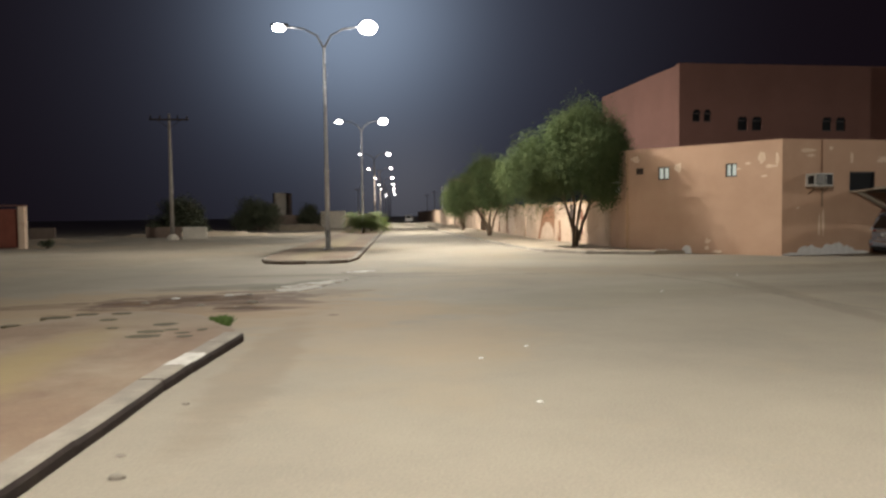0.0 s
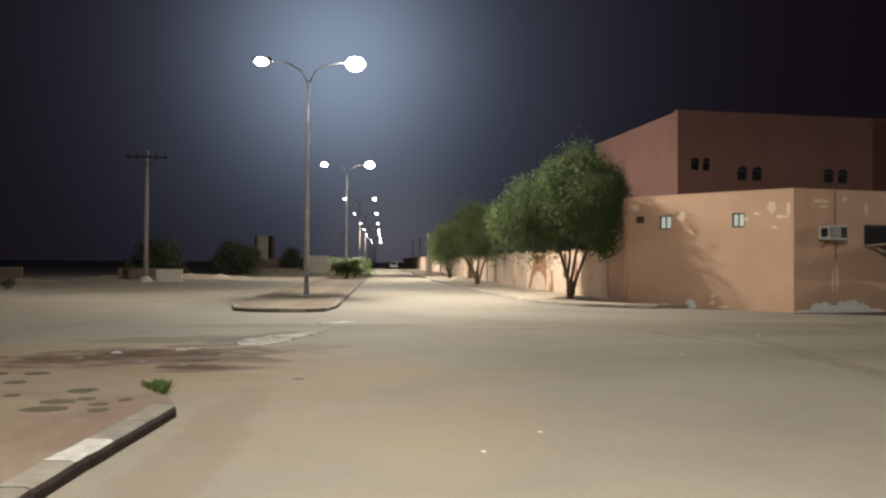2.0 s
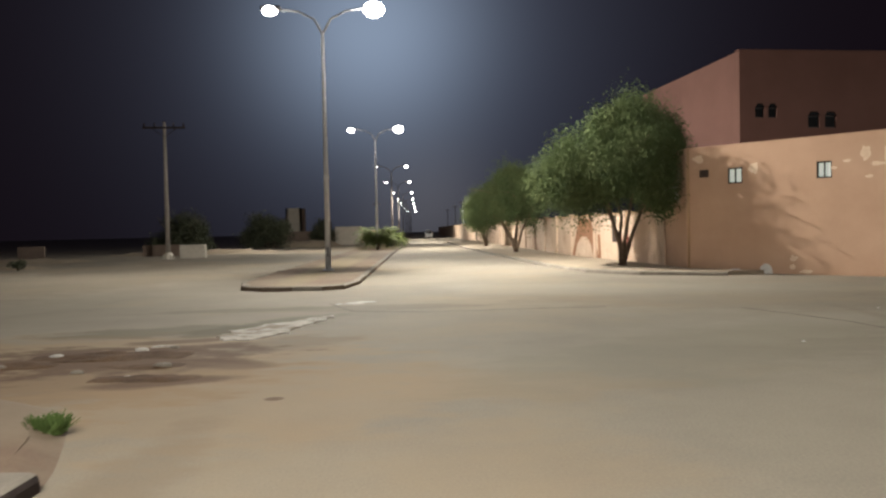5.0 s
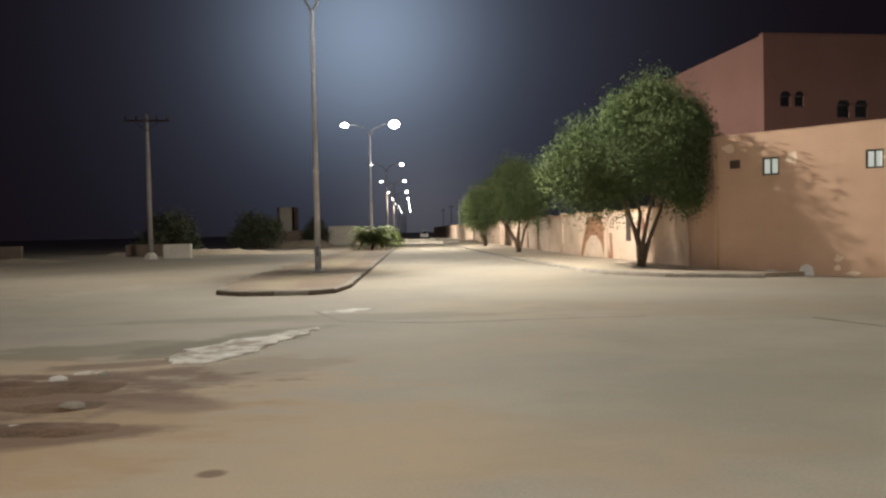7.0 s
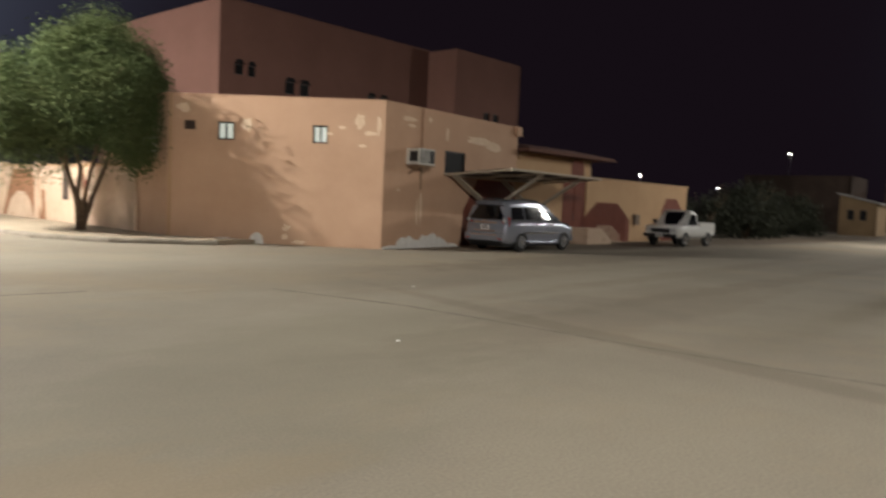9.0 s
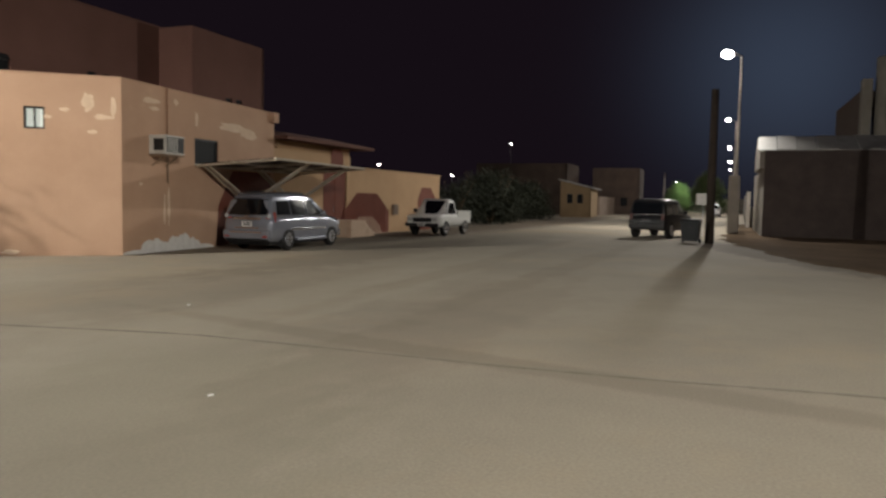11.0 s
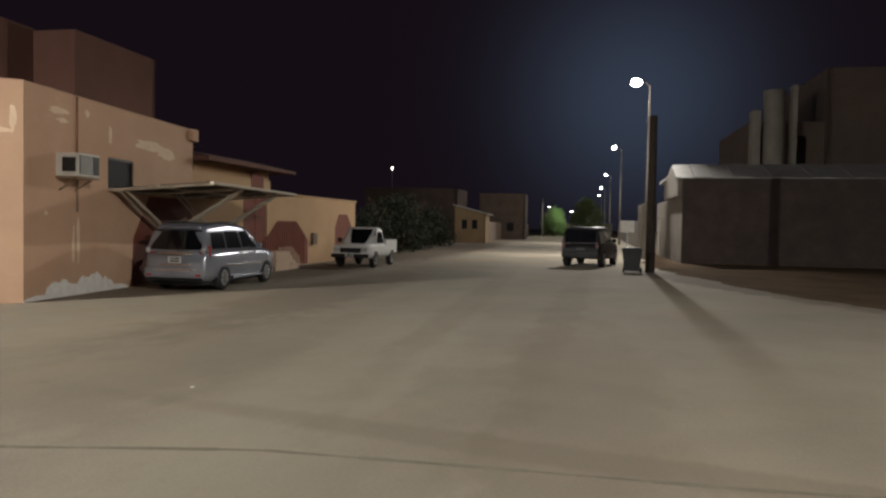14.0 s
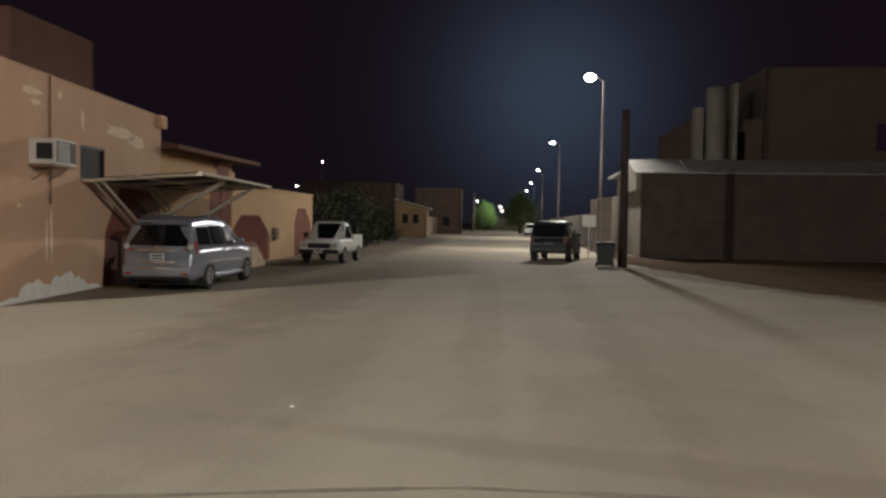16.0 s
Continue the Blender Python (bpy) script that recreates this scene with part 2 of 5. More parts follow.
M_RUSTPOLE = surf("brown_pole_wrap", (0.20, 0.135, 0.09), (0.28, 0.19, 0.12), 4, 0.7, 0.2)
M_POLEDULL = surf("dull_concrete_pole", (0.23, 0.20, 0.175), (0.31, 0.275, 0.24), 3, 0.95, 0.3)
M_TIMBER = surf("dark_creosoted_timber", (0.020, 0.014, 0.011), (0.038, 0.027, 0.020), 5, 0.95, 0.6)
M_LAMPBODY = surf("grey_lamp_housing", (0.18, 0.18, 0.19), (0.25, 0.25, 0.26), 8, 0.5, 0.05, metal=0.3)
M_LAMP = glow("lit_lamp_bowl", (1.0, 0.96, 0.90), 40)
M_LAMPFAR = glow("lit_far_bowl", (1.0, 0.92, 0.82), 30)
M_BARK = surf("grey_brown_bark", (0.10, 0.068, 0.045), (0.17, 0.12, 0.08), 6, 0.95, 0.9, fine=18)
M_LEAF = surf("dusty_green_leaf", (0.055, 0.080, 0.031), (0.098, 0.119, 0.049), 0.9, 0.85, 0, fine=3, spec=0.1)
M_LEAFDUST = surf("dusty_olive_leaf", (0.040, 0.046, 0.026), (0.068, 0.074, 0.044), 0.9, 0.8, 0, fine=3)
# Leaf green with darkness painted in, for shrubs no lamp should reach.
M_LEAFDARK = surf("unlit_green_leaf", (0.016, 0.018, 0.011), (0.028, 0.032, 0.018), 0.9, 0.75, 0, fine=3)
M_LEAFBRIGHT = surf("bright_green_frond", (0.12, 0.16, 0.04), (0.19, 0.22, 0.075), 2, 0.7, 0, fine=3)
M_GRASS = surf("green_grass", (0.050, 0.088, 0.018), (0.080, 0.118, 0.030), 8, 0.8, 0)
M_SILVER = surf("silver_car_paint", (0.31, 0.33, 0.39), (0.35, 0.37, 0.43), 1.0, 0.24, 0.02, metal=0.5, coat=0.6)
M_WHITECAR = surf("white_car_paint", (0.62, 0.62, 0.60), (0.70, 0.70, 0.68), 1.0, 0.35, 0.02, coat=0.4)
M_DARKCAR = surf("dark_car_paint", (0.010, 0.010, 0.012), (0.014, 0.014, 0.016), 1.0, 0.45, 0.02, spec=0.2, coat=0.15)
M_CARGLASS = dark_glass("dark_car_glass", (0.006, 0.007, 0.009))
M_TYRE = surf("black_tyre", (0.012, 0.012, 0.012), (0.025, 0.024, 0.023), 8, 0.9, 0.3)
M_RIM = surf("alloy_rim", (0.42, 0.43, 0.45), (0.5, 0.5, 0.52), 8, 0.35, 0.05, metal=0.8)
M_PLASTIC = surf("black_plastic", (0.018, 0.018, 0.019), (0.03, 0.03, 0.031), 8, 0.6, 0.1)
M_REDLENS = dark_glass("red_tail_lens", (0.30, 0.03, 0.02), 0.15)
M_DARKLENS = dark_glass("unlit_dark_tail_lens", (0.05, 0.012, 0.01), 0.25)
M_CLEARLENS = dark_glass("clear_headlamp_lens", (0.45, 0.45, 0.46), 0.1)
M_CHROME = surf("chrome_trim", (0.6, 0.6, 0.62), (0.66, 0.66, 0.68), 8, 0.18, 0, metal=1.0)
M_PLATE = surf("white_number_plate", (0.62, 0.62, 0.60), (0.70, 0.70, 0.68), 8, 0.5, 0)
M_BAR = surf("dark_plate_bars", (0.04, 0.04, 0.045), (0.06, 0.06, 0.065), 8, 0.6, 0)
M_ACWHITE = surf("aged_white_enamel", (0.52, 0.50, 0.46), (0.62, 0.60, 0.56), 6, 0.6, 0.1)
M_FRAME = surf("dark_window_frame", (0.03, 0.03, 0.03), (0.05, 0.048, 0.045), 8, 0.5, 0.1)
M_PANE = dark_glass("dark_window_pane", (0.006, 0.006, 0.007), 0.6, 0.12)
M_PANELIT = glow("lit_frosted_pane", (0.70, 0.84, 0.72), 0.28)
M_STEEL = surf("cream_painted_steel", (0.42, 0.36, 0.28), (0.50, 0.43, 0.34), 5, 0.6, 0.15)
M_SHADE = surf("faded_shade_cloth", (0.055, 0.036, 0.028), (0.085, 0.058, 0.045), 2, 0.95, 0.3)
M_ROOFSHEET = surf("grey_metal_sheet", (0.20, 0.19, 0.18), (0.27, 0.26, 0.25), 1.5, 0.55, 0.2, metal=0.3)
# Block grey taken near black: the near wall's lack of light is painted.
M_SHED = surf("unlit_block_wall", (0.042, 0.031, 0.028), (0.064, 0.048, 0.043), 1.2, 0.95, 0.4)
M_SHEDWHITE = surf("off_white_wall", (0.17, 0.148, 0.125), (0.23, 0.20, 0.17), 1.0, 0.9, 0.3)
M_FIN = surf("pale_fin_render", (0.25, 0.225, 0.19), (0.32, 0.29, 0.245), 1.0, 0.9, 0.3)
# Beige lowered so the house looks unlit.
M_RHOUSE = surf("unlit_beige_render", (0.12, 0.088, 0.072), (0.15, 0.115, 0.092), 0.6, 0.9, 0.3)
M_CONC = surf("pale_concrete", (0.46, 0.42, 0.35), (0.56, 0.51, 0.43), 1.5, 0.9, 0.4)
M_BIN = surf("dark_bin_plastic", (0.012, 0.013, 0.014), (0.02, 0.021, 0.023), 6, 0.6, 0.1)
M_MUD = surf("pale_mud_wall", (0.17, 0.125, 0.10), (0.25, 0.19, 0.15), 0.6, 0.95, 0.4)
# Mud brown lowered to make street houses look unlit; also vent, gate, panel.
M_DARKWALL = surf("darkened_mud_wall", (0.045, 0.031, 0.025), (0.075, 0.052, 0.041), 0.6, 0.95, 0.4)
M_YELLOWHOUSE = surf("ochre_house_wall", (0.17, 0.115, 0.065), (0.22, 0.15, 0.085), 0.6, 0.9, 0.3)


# ---- building helpers ----
def add_box(bm, x0, y0, z0, x1, y1, z1, m=None):
    vs = [bm.verts.new(Vector((x, y, z)) if m is None else m @ Vector((x, y, z))) for z in (z0, z1) for y in (y0, y1) for x in (x0, x1)]
    for f in ((0, 2, 3, 1), (4, 5, 7, 6), (0, 1, 5, 4), (2, 6, 7, 3), (0, 4, 6, 2), (1, 3, 7, 5)):
        bm.faces.new([vs[i] for i in f])
    return vs


def box_bm(x0, y0, z0, x1, y1, z1, bevel=0.0):
    bm = bmesh.new()
    add_box(bm, x0, y0, z0, x1, y1, z1)
    if bevel:
        bmesh.ops.bevel(bm, geom=list(bm.edges), offset=bevel, segments=2, affect="EDGES", profile=0.6)
    return bm


def add_tube(bm, points, radii, n=8, cap=True):
    """A round tube along points with a radius at each."""
    rings = []
    pts = [Vector(p) for p in points]
    for i, p in enumerate(pts):
        a, b = pts[max(i - 1, 0)], pts[min(i + 1, len(pts) - 1)]
        q = (b - a).normalized().to_track_quat("Z", "Y")
        rings.append([bm.verts.new(p + q @ Vector((math.cos(2 * math.pi * k / n) * radii[i], math.sin(2 * math.pi * k / n) * radii[i], 0))) for k in range(n)])
    for r, s in zip(rings, rings[1:]):
        for k in range(n):
            f = bm.faces.new((r[k], r[(k + 1) % n], s[(k + 1) % n], s[k]))
            f.smooth = n > 6
    if cap:
        bm.faces.new(list(reversed(rings[0])))
        bm.faces.new(rings[-1])
    return bm


def tube_bm(points, radii, n=8):
    return add_tube(bmesh.new(), points, radii, n)


def add_prism(bm, pts, z0, z1, m=None):
    """Upright prism over a plan polygon, counter-clockwise."""
    t = (lambda v: v) if m is None else (lambda v: m @ v)
    lo = [bm.verts.new(t(Vector((x, y, z0)))) for x, y in pts]
    hi = [bm.verts.new(t(Vector((x, y, z1)))) for x, y in pts]
    bm.faces.new(list(reversed(lo)))
    bm.faces.new(hi)
    k = len(pts)
    for i in range(k):
        bm.faces.new((lo[i], lo[(i + 1) % k], hi[(i + 1) % k], hi[i]))
    return bm


def prism_bm(pts, z0, z1, m=None):
    return add_prism(bmesh.new(), pts, z0, z1, m)


UPRIGHT = Matrix(((1, 0, 0, 0), (0, 0, -1, 0), (0, 1, 0, 0), (0, 0, 0, 1)))


def loft_bm(rings, closed=True, smooth=True):
    bm = bmesh.new()
    vs = [[bm.verts.new(p) for p in r] for r in rings]
    k = len(vs[0])
    for a, b in zip(vs, vs[1:]):
        for i in range(k if closed else k - 1):
            f = bm.faces.new((a[i], a[(i + 1) % k], b[(i + 1) % k], b[i]))
            f.smooth = smooth
    if closed:
        bm.faces.new(list(reversed(vs[0])))
        bm.faces.new(vs[-1])
    bmesh.ops.recalc_face_normals(bm, faces=list(bm.faces))
    return bm


def mesh_of(name, bm, material):
    me = bpy.data.meshes.new(name)
    bm.to_mesh(me)
    bm.free()
    me.materials.append(material)
    return me


def part(name, bm, material, parent=None, label="", m=None):
    ob = new(name, mesh_of(name, bm, material))
    ob.parent = parent
    if m is not None:
        ob.matrix_basis = m
    if label:
        ob["label"] = label
    return ob


def share(name, me, parent, m, label=""):
    ob = new(name, me)
    ob.parent = parent
    ob.matrix_basis = m
    if label:
        ob["label"] = label
    return ob


def thing(name, m, label, category, group="", kind=""):
    ob = new(name)
    ob.matrix_basis = m
    return tagged(ob, label, category, group, kind)


def wall_bm(length, height, thick, holes=()):
    """A wall from x 0 to length, y 0 (front, facing -y) to thick, with openings (x0, x1, z0, z1) cut through."""
    xs = sorted({0.0, length, *[h[0] for h in holes], *[h[1] for h in holes]})
    zs = sorted({0.0, height, *[h[2] for h in holes], *[h[3] for h in holes]})
    solid = lambda i, j: 0 <= i < len(xs) - 1 and 0 <= j < len(zs) - 1 and not any(h[0] <= xs[i] < h[1] and h[2] <= zs[j] < h[3] for h in holes)
    bm, seen = bmesh.new(), {}

    def v(i, y, j):
        key = (i, y, j)
        if key not in seen:
            seen[key] = bm.verts.new((xs[i], y, zs[j]))
        return seen[key]
    for i in range(len(xs) - 1):
        for j in range(len(zs) - 1):
            if not solid(i, j):
                continue
            bm.faces.new((v(i, 0, j), v(i + 1, 0, j), v(i + 1, 0, j + 1), v(i, 0, j + 1)))
            bm.faces.new((v(i, thick, j), v(i, thick, j + 1), v(i + 1, thick, j + 1), v(i + 1, thick, j)))
            if not solid(i - 1, j):
                bm.faces.new((v(i, 0, j), v(i, 0, j + 1), v(i, thick, j + 1), v(i, thick, j)))
            if not solid(i + 1, j):
                bm.faces.new((v(i + 1, 0, j), v(i + 1, thick, j), v(i + 1, thick, j + 1), v(i + 1, 0, j + 1)))
            if not solid(i, j - 1):
                bm.faces.new((v(i, 0, j), v(i, thick, j), v(i + 1, thick, j), v(i + 1, 0, j)))
            if not solid(i, j + 1):
                bm.faces.new((v(i, 0, j + 1), v(i + 1, 0, j + 1), v(i + 1, thick, j + 1), v(i, thick, j + 1)))
    return bm


def along(p, q, z=0.0):
    """The pose of a wall that runs from p to q: x along it, -y its face on the right hand."""
    return pose(p[0], p[1], z, 0, 0, math.degrees(math.atan2(q[1] - p[1], q[0] - p[0])))


def span(p, q):
    return math.hypot(q[0] - p[0], q[1] - p[1])


def blob(cx, cy, rx, ry, seed, n=26, rough=0.35):
    """An uneven round outline."""
    out = []
    for k in range(n):
        a = 2 * math.pi * k / n
        r = 1 + rough * noise.noise(Vector((math.cos(a) * 1.7 + seed * 3.1, math.sin(a) * 1.7, seed))) + 0.4 * rough * noise.noise(Vector((math.cos(a) * 5, math.sin(a) * 5, seed + 9)))
        out.append((cx + rx * r * math.cos(a), cy + ry * r * math.sin(a)))
    return out


# ---- ground, pavements, medians ----
ground = part("ground", box_bm(-800, -800, -0.5, 800, 800, 0), M_ASPHALT)
tagged(ground, "dusty worn asphalt ground of a wide crossing", "ground", kind="structure")


def kerb_mesh(name, material, length, width=0.28, height=0.14, face=None):
    """One kerb stone with a worn, rounded upper edge; the face on -y and the ends may have their own colour."""
    n = 4
    prof = [(0, 0), (width, 0), (width, height), (0.06, height), (0.018, height - 0.018), (0, height - 0.06)]
    rings = [[Vector((length * k / (n - 1) * 1.004, y, z + (0.004 * math.sin(5 * k) if z > 0 else 0))) for y, z in prof] for k in range(n)]
    me = mesh_of(name, loft_bm(rings, True, False), material)
    if face:
        me.materials.append(face)
        for p in me.polygons:
            if p.normal.y < -0.5 or abs(p.normal.x) > 0.5:
                p.material_index = 1
    return me


K_GREY = kerb_mesh("kerb_stone", M_KERB, 1.0)
# Stones with faces darker than their tops.
K_DARK = kerb_mesh("kerb_stone", M_KERB, 1.0, face=M_KERBDARK)
K_WHITE = kerb_mesh("kerb_stone", M_KERBWHITE, 0.5, face=M_KERBDARK)
K_BROWN = kerb_mesh("kerb_stone", M_KERB, 1.0, face=M_KERBBROWN)


def kerb_run(parent, pts, pick, closed=False, jitter=0.01):
    """Stones laid end to end along a line; the face looks to the right hand."""
    rnd = random.Random(len(pts) * 7 + int(abs(pts[0][0]) * 10))
    pts = [Vector((p[0], p[1])) for p in pts]
    seg, rest, count = 0, 0.0, 0
    pairs = list(zip(pts, pts[1:])) + ([(pts[-1], pts[0])] if closed else [])
    for a, b in pairs:
        d = (b - a)
        length = d.length
        n = max(1, round(length))
        for i in range(n):
            p = a + d * (i / n)
            m = pose(p.x, p.y, rnd.uniform(-0.012, 0.006), 0, 0, math.degrees(math.atan2(d.y, d.x)) + rnd.uniform(-0.6, 0.6)) @ Matrix.Diagonal((length / n, 1, 1, 1))
            share("kerb_stone", pick(count), parent, m)
            count += 1


# median with the pink and yellow paving, its end broken open
ISL_A = [(-1.95, -30), (-2.2, 2.0), (-2.14, 5.4), (-1.94, 8.2), (-2.3, 9.5), (-2.9, 10.6), (-3.9, 11.3), (-5.0, 11.4), (-5.8, 10.6), (-6.15, 9.2), (-6.3, 0), (-6.3, -30)]
isl_a = part("median", prism_bm([(x + (0.2 if x < -4 else -0.2), y - (0.15 if y > 9 else 0)) for x, y in ISL_A], 0, 0.125), M_PAVE)
tagged(isl_a, "median strip paved in faded pink tiles with a yellow band", "median", kind="structure")
ramp = bmesh.new()
rim = [(-2.24, 8.3), (-2.36, 8.7), (-2.48, 9.05), (-2.58, 9.35), (-2.8, 9.9), (-3.1, 10.45), (-3.6, 10.8), (-4.1, 11.15), (-4.8, 11.25)]
rows = [[ramp.verts.new((x + o * (x + 4.4) / 2.2 + 0.05 * noise.noise(Vector((x * 5, y * 5, o))), y + o * max(0.0, y - 8.2) / 2.6, z)) for x, y in rim] for o, z in ((-0.1, 0.128), (0.04, 0.127), (0.2, 0.06), (0.38, -0.012))]
for a, b in zip(rows, rows[1:]):
    for k in range(len(rim) - 1):
        ramp.faces.new((a[k], b[k], b[k + 1], a[k + 1])).smooth = True
part("sand_ramp", ramp, M_PAVE, isl_a, "sand and soil sloping off the broken median end")
kerb_run(isl_a, [(-2.12, -20), (-2.12, -6.0), (-2.13, 2.0), (-2.08, 5.2)], lambda i: K_DARK)
kerb_run(isl_a, [(-2.08, 5.2), (-2.05, 5.9)], lambda i: K_DARK)
share("kerb_stone", K_WHITE, isl_a, pose(-2.05, 5.9, 0.004, 0, 0, 86) @ Matrix.Diagonal((0.5, 1, 1, 1)), "worn white painted kerb stone")
share("kerb_stone", K_WHITE, isl_a, pose(-2.03, 6.16, 0.0, 0, 0, 86) @ Matrix.Diagonal((1.0, 1, 1, 1)), "white painted kerb stone")
kerb_run(isl_a, [(-2.0, 6.68), (-1.88, 8.3)], lambda i: K_DARK)
kerb_run(isl_a, [(-6.3, 9.0), (-6.3, -20)], lambda i: K_GREY)

ISL_B = [(-1.45, 400), (-5.25, 400), (-5.25, 31.5), (-5.1, 28.5), (-4.75, 26.75), (-4.0, 26.15), (-2.3, 26.05), (-1.75, 26.4), (-1.45, 28.2)]
isl_b = part("median", prism_bm([(x, y) for x, y in ISL_B], 0, 0.14), M_PAVE)
tagged(isl_b, "sandy median strip carrying the row of street lamps", "median", kind="structure")
nose = [(-5.45, 45), (-5.42, 31.5), (-5.25, 28.4), (-4.85, 26.6), (-4.05, 25.92), (-2.2, 25.82), (-1.55, 26.25), (-1.25, 28.2), (-1.22, 45), (-1.22, 110)]
kerb_run(isl_b, nose, lambda i: K_BROWN if i % 7 else K_GREY)

# pavement along the walled compound, turning the corner
PAV = [(4.7, 110), (5.3, 64), (6.2, 46), (6.9, 34.5), (7.3, 31.8), (8.8, 29.7), (11.2, 28.3), (12.8, 28.6), (10.94, 30.6), (10.6, 36), (9.6, 47), (8.8, 110)]
pav = part("pavement", prism_bm(PAV, 0, 0.14), M_SAND)
tagged(pav, "sand-covered pavement along the cream boundary wall", "pavement", kind="structure")
kerb_run(pav, [(4.58, 104), (5.2, 64), (6.1, 46), (6.8, 34.4), (7.2, 31.6), (8.7, 29.5), (11.3, 28.1)], lambda i: K_GREY)
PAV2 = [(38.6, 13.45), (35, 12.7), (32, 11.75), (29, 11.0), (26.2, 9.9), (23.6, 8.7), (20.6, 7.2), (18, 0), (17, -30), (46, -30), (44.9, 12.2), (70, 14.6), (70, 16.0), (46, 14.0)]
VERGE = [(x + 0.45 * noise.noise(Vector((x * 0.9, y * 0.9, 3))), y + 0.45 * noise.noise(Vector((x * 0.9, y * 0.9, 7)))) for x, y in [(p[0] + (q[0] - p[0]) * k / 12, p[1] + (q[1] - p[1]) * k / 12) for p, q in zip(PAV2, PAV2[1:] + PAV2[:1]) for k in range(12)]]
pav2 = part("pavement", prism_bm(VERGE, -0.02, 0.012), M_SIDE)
tagged(pav2, "sandy verge coloured dark as unlit, before a long grey wall", "pavement", kind="structure")


def patch(name, pts, z, material, label, category, kind="structure"):
    ob = part(name, prism_bm(pts, -0.02, z), material)
    return tagged(ob, label, category, kind=kind)


def rough_sheet(cx, cy, rx, ry, seed, height, n=34):
    """A low uneven heap that thins out to nothing at its ragged rim."""
    bm = bmesh.new()
    rnd = random.Random(seed)
    rows = []
    for i in range(n + 1):
        row = []
        for j in range(n + 1):
            u, v = 2 * i / n - 1, 2 * j / n - 1
            x, y = cx + rx * u, cy + ry * v
            e = noise.fractal(Vector((x * 0.8 + seed, y * 0.8, seed)), 1.0, 2.0, 4)
            f = 1 - (u * u + v * v) ** 0.5 + 0.5 * e - 6 * max(0.0, max(abs(u), abs(v)) - 0.8)
            z = height * max(-0.4, min(1, f * 1.6)) * (0.6 + 0.7 * abs(noise.noise(Vector((x * 3.1, y * 3.1, seed))))) - 0.008
            row.append(bm.verts.new((x, y, z)))
        rows.append(row)
    for a, b in zip(rows, rows[1:]):
        for k in range(n):
            f = bm.faces.new((a[k], b[k], b[k + 1], a[k + 1]))
            f.smooth = True
    return bm


for k, (cx, cy, rx, ry, h) in enumerate([(-3.9, 14.2, 1.5, 0.5, 0.07), (-2.6, 12.4, 0.9, 0.3, 0.05), (-5.2, 13.6, 1.1, 0.35, 0.05), (-3.0, 13.3, 0.8, 0.35, 0.05)]):
    ob = part("dirt_heap", rough_sheet(cx, cy, rx, ry, k + 2, h, 40), M_DIRT)
    tagged(ob, "low brown dirt heap where the median is broken", "dirt", kind="stuff")
for k, (cx, cy, rx, ry) in enumerate([(-3.37, 9.41, 0.19, 0.18), (-3.36, 8.66, 0.21, 0.17), (-3.31, 8.21, 0.25, 0.17), (-3.09, 8.82, 0.11, 0.10), (-2.83, 8.47, 0.11, 0.09), (-2.70, 8.13, 0.12, 0.10), (-2.61, 8.75, 0.08, 0.10), (-4.53, 10.1, 0.15, 0.13), (-4.1, 9.1, 0.10, 0.08), (-5.6, 10.5, 0.26, 0.18), (-5.2, 10.9, 0.2, 0.12), (-5.9, 9.6, 0.15, 0.12), (-4.6, 10.9, 0.18, 0.1)]):
    ob = part("stain", prism_bm(blob(cx, cy, rx, ry, k + 3, 30, 0.25), 0.1, 0.1275 + 0.0006 * k), M_WET)
    tagged(ob, "olive mossy stain on the median paving", "stain", kind="stuff")

def ragged(pts, seed, step=0.16, amount=0.10):
    """A closed outline with its edges broken up."""
    out = []
    for (x0, y0), (x1, y1) in zip(pts, pts[1:] + pts[:1]):
        n = max(1, int(math.hypot(x1 - x0, y1 - y0) / step))
        for i in range(n):
            x, y = x0 + (x1 - x0) * i / n, y0 + (y1 - y0) * i / n
            out.append((x + amount * noise.noise(Vector((x * 4, y * 4, seed))), y + amount * noise.noise(Vector((x * 4, y * 4, seed + 5)))))
    return out


STRIP = [(-2.5, 15.5), (-1.95, 15.65), (-1.62, 16.1), (-1.5, 17.1), (-1.1, 18.2), (-1.05, 18.85), (-1.5, 18.4), (-2.2, 17.5), (-2.6, 16.7), (-2.75, 15.9)]
patch("plaster_spill", ragged(STRIP, 2, 0.12, 0.22), 0.022, M_SPILL, "dried white plaster spill on the asphalt", "plaster", "stuff")
rnd = random.Random(5)
for k, (x, y, a, b) in enumerate([(-3.5, 14.6, 0.12, 0.07), (-4.6, 14.2, 0.10, 0.08), (-2.7, 13.2, 0.12, 0.06), (-3.7, 12.9, 0.08, 0.06), (-3.1, 14.9, 0.07, 0.06), (-5.0, 13.4, 0.1, 0.06), (-1.7, 4.6, 0.04, 0.03), (-1.75, 3.0, 0.04, 0.03), (-1.6, 2.5, 0.06, 0.04)]):
    bm = loft_bm([[Vector((px, py, -0.01)) for px, py in blob(x, y, a, b, k + 20, 9, 0.6)], [Vector((px, py, a * 0.35)) for px, py in blob(x, y, a * 0.9, b * 0.9, k + 20, 9, 0.6)], [Vector((px, py, a * 0.55)) for px, py in blob(x, y, a * 0.5, b * 0.5, k + 20, 9, 0.6)]], True, False)
    ob = part("rubble", bm, M_KERBWHITE if k < 2 else M_KERB)
    tagged(ob, "broken lump of kerb stone lying in dirt", "rubble")
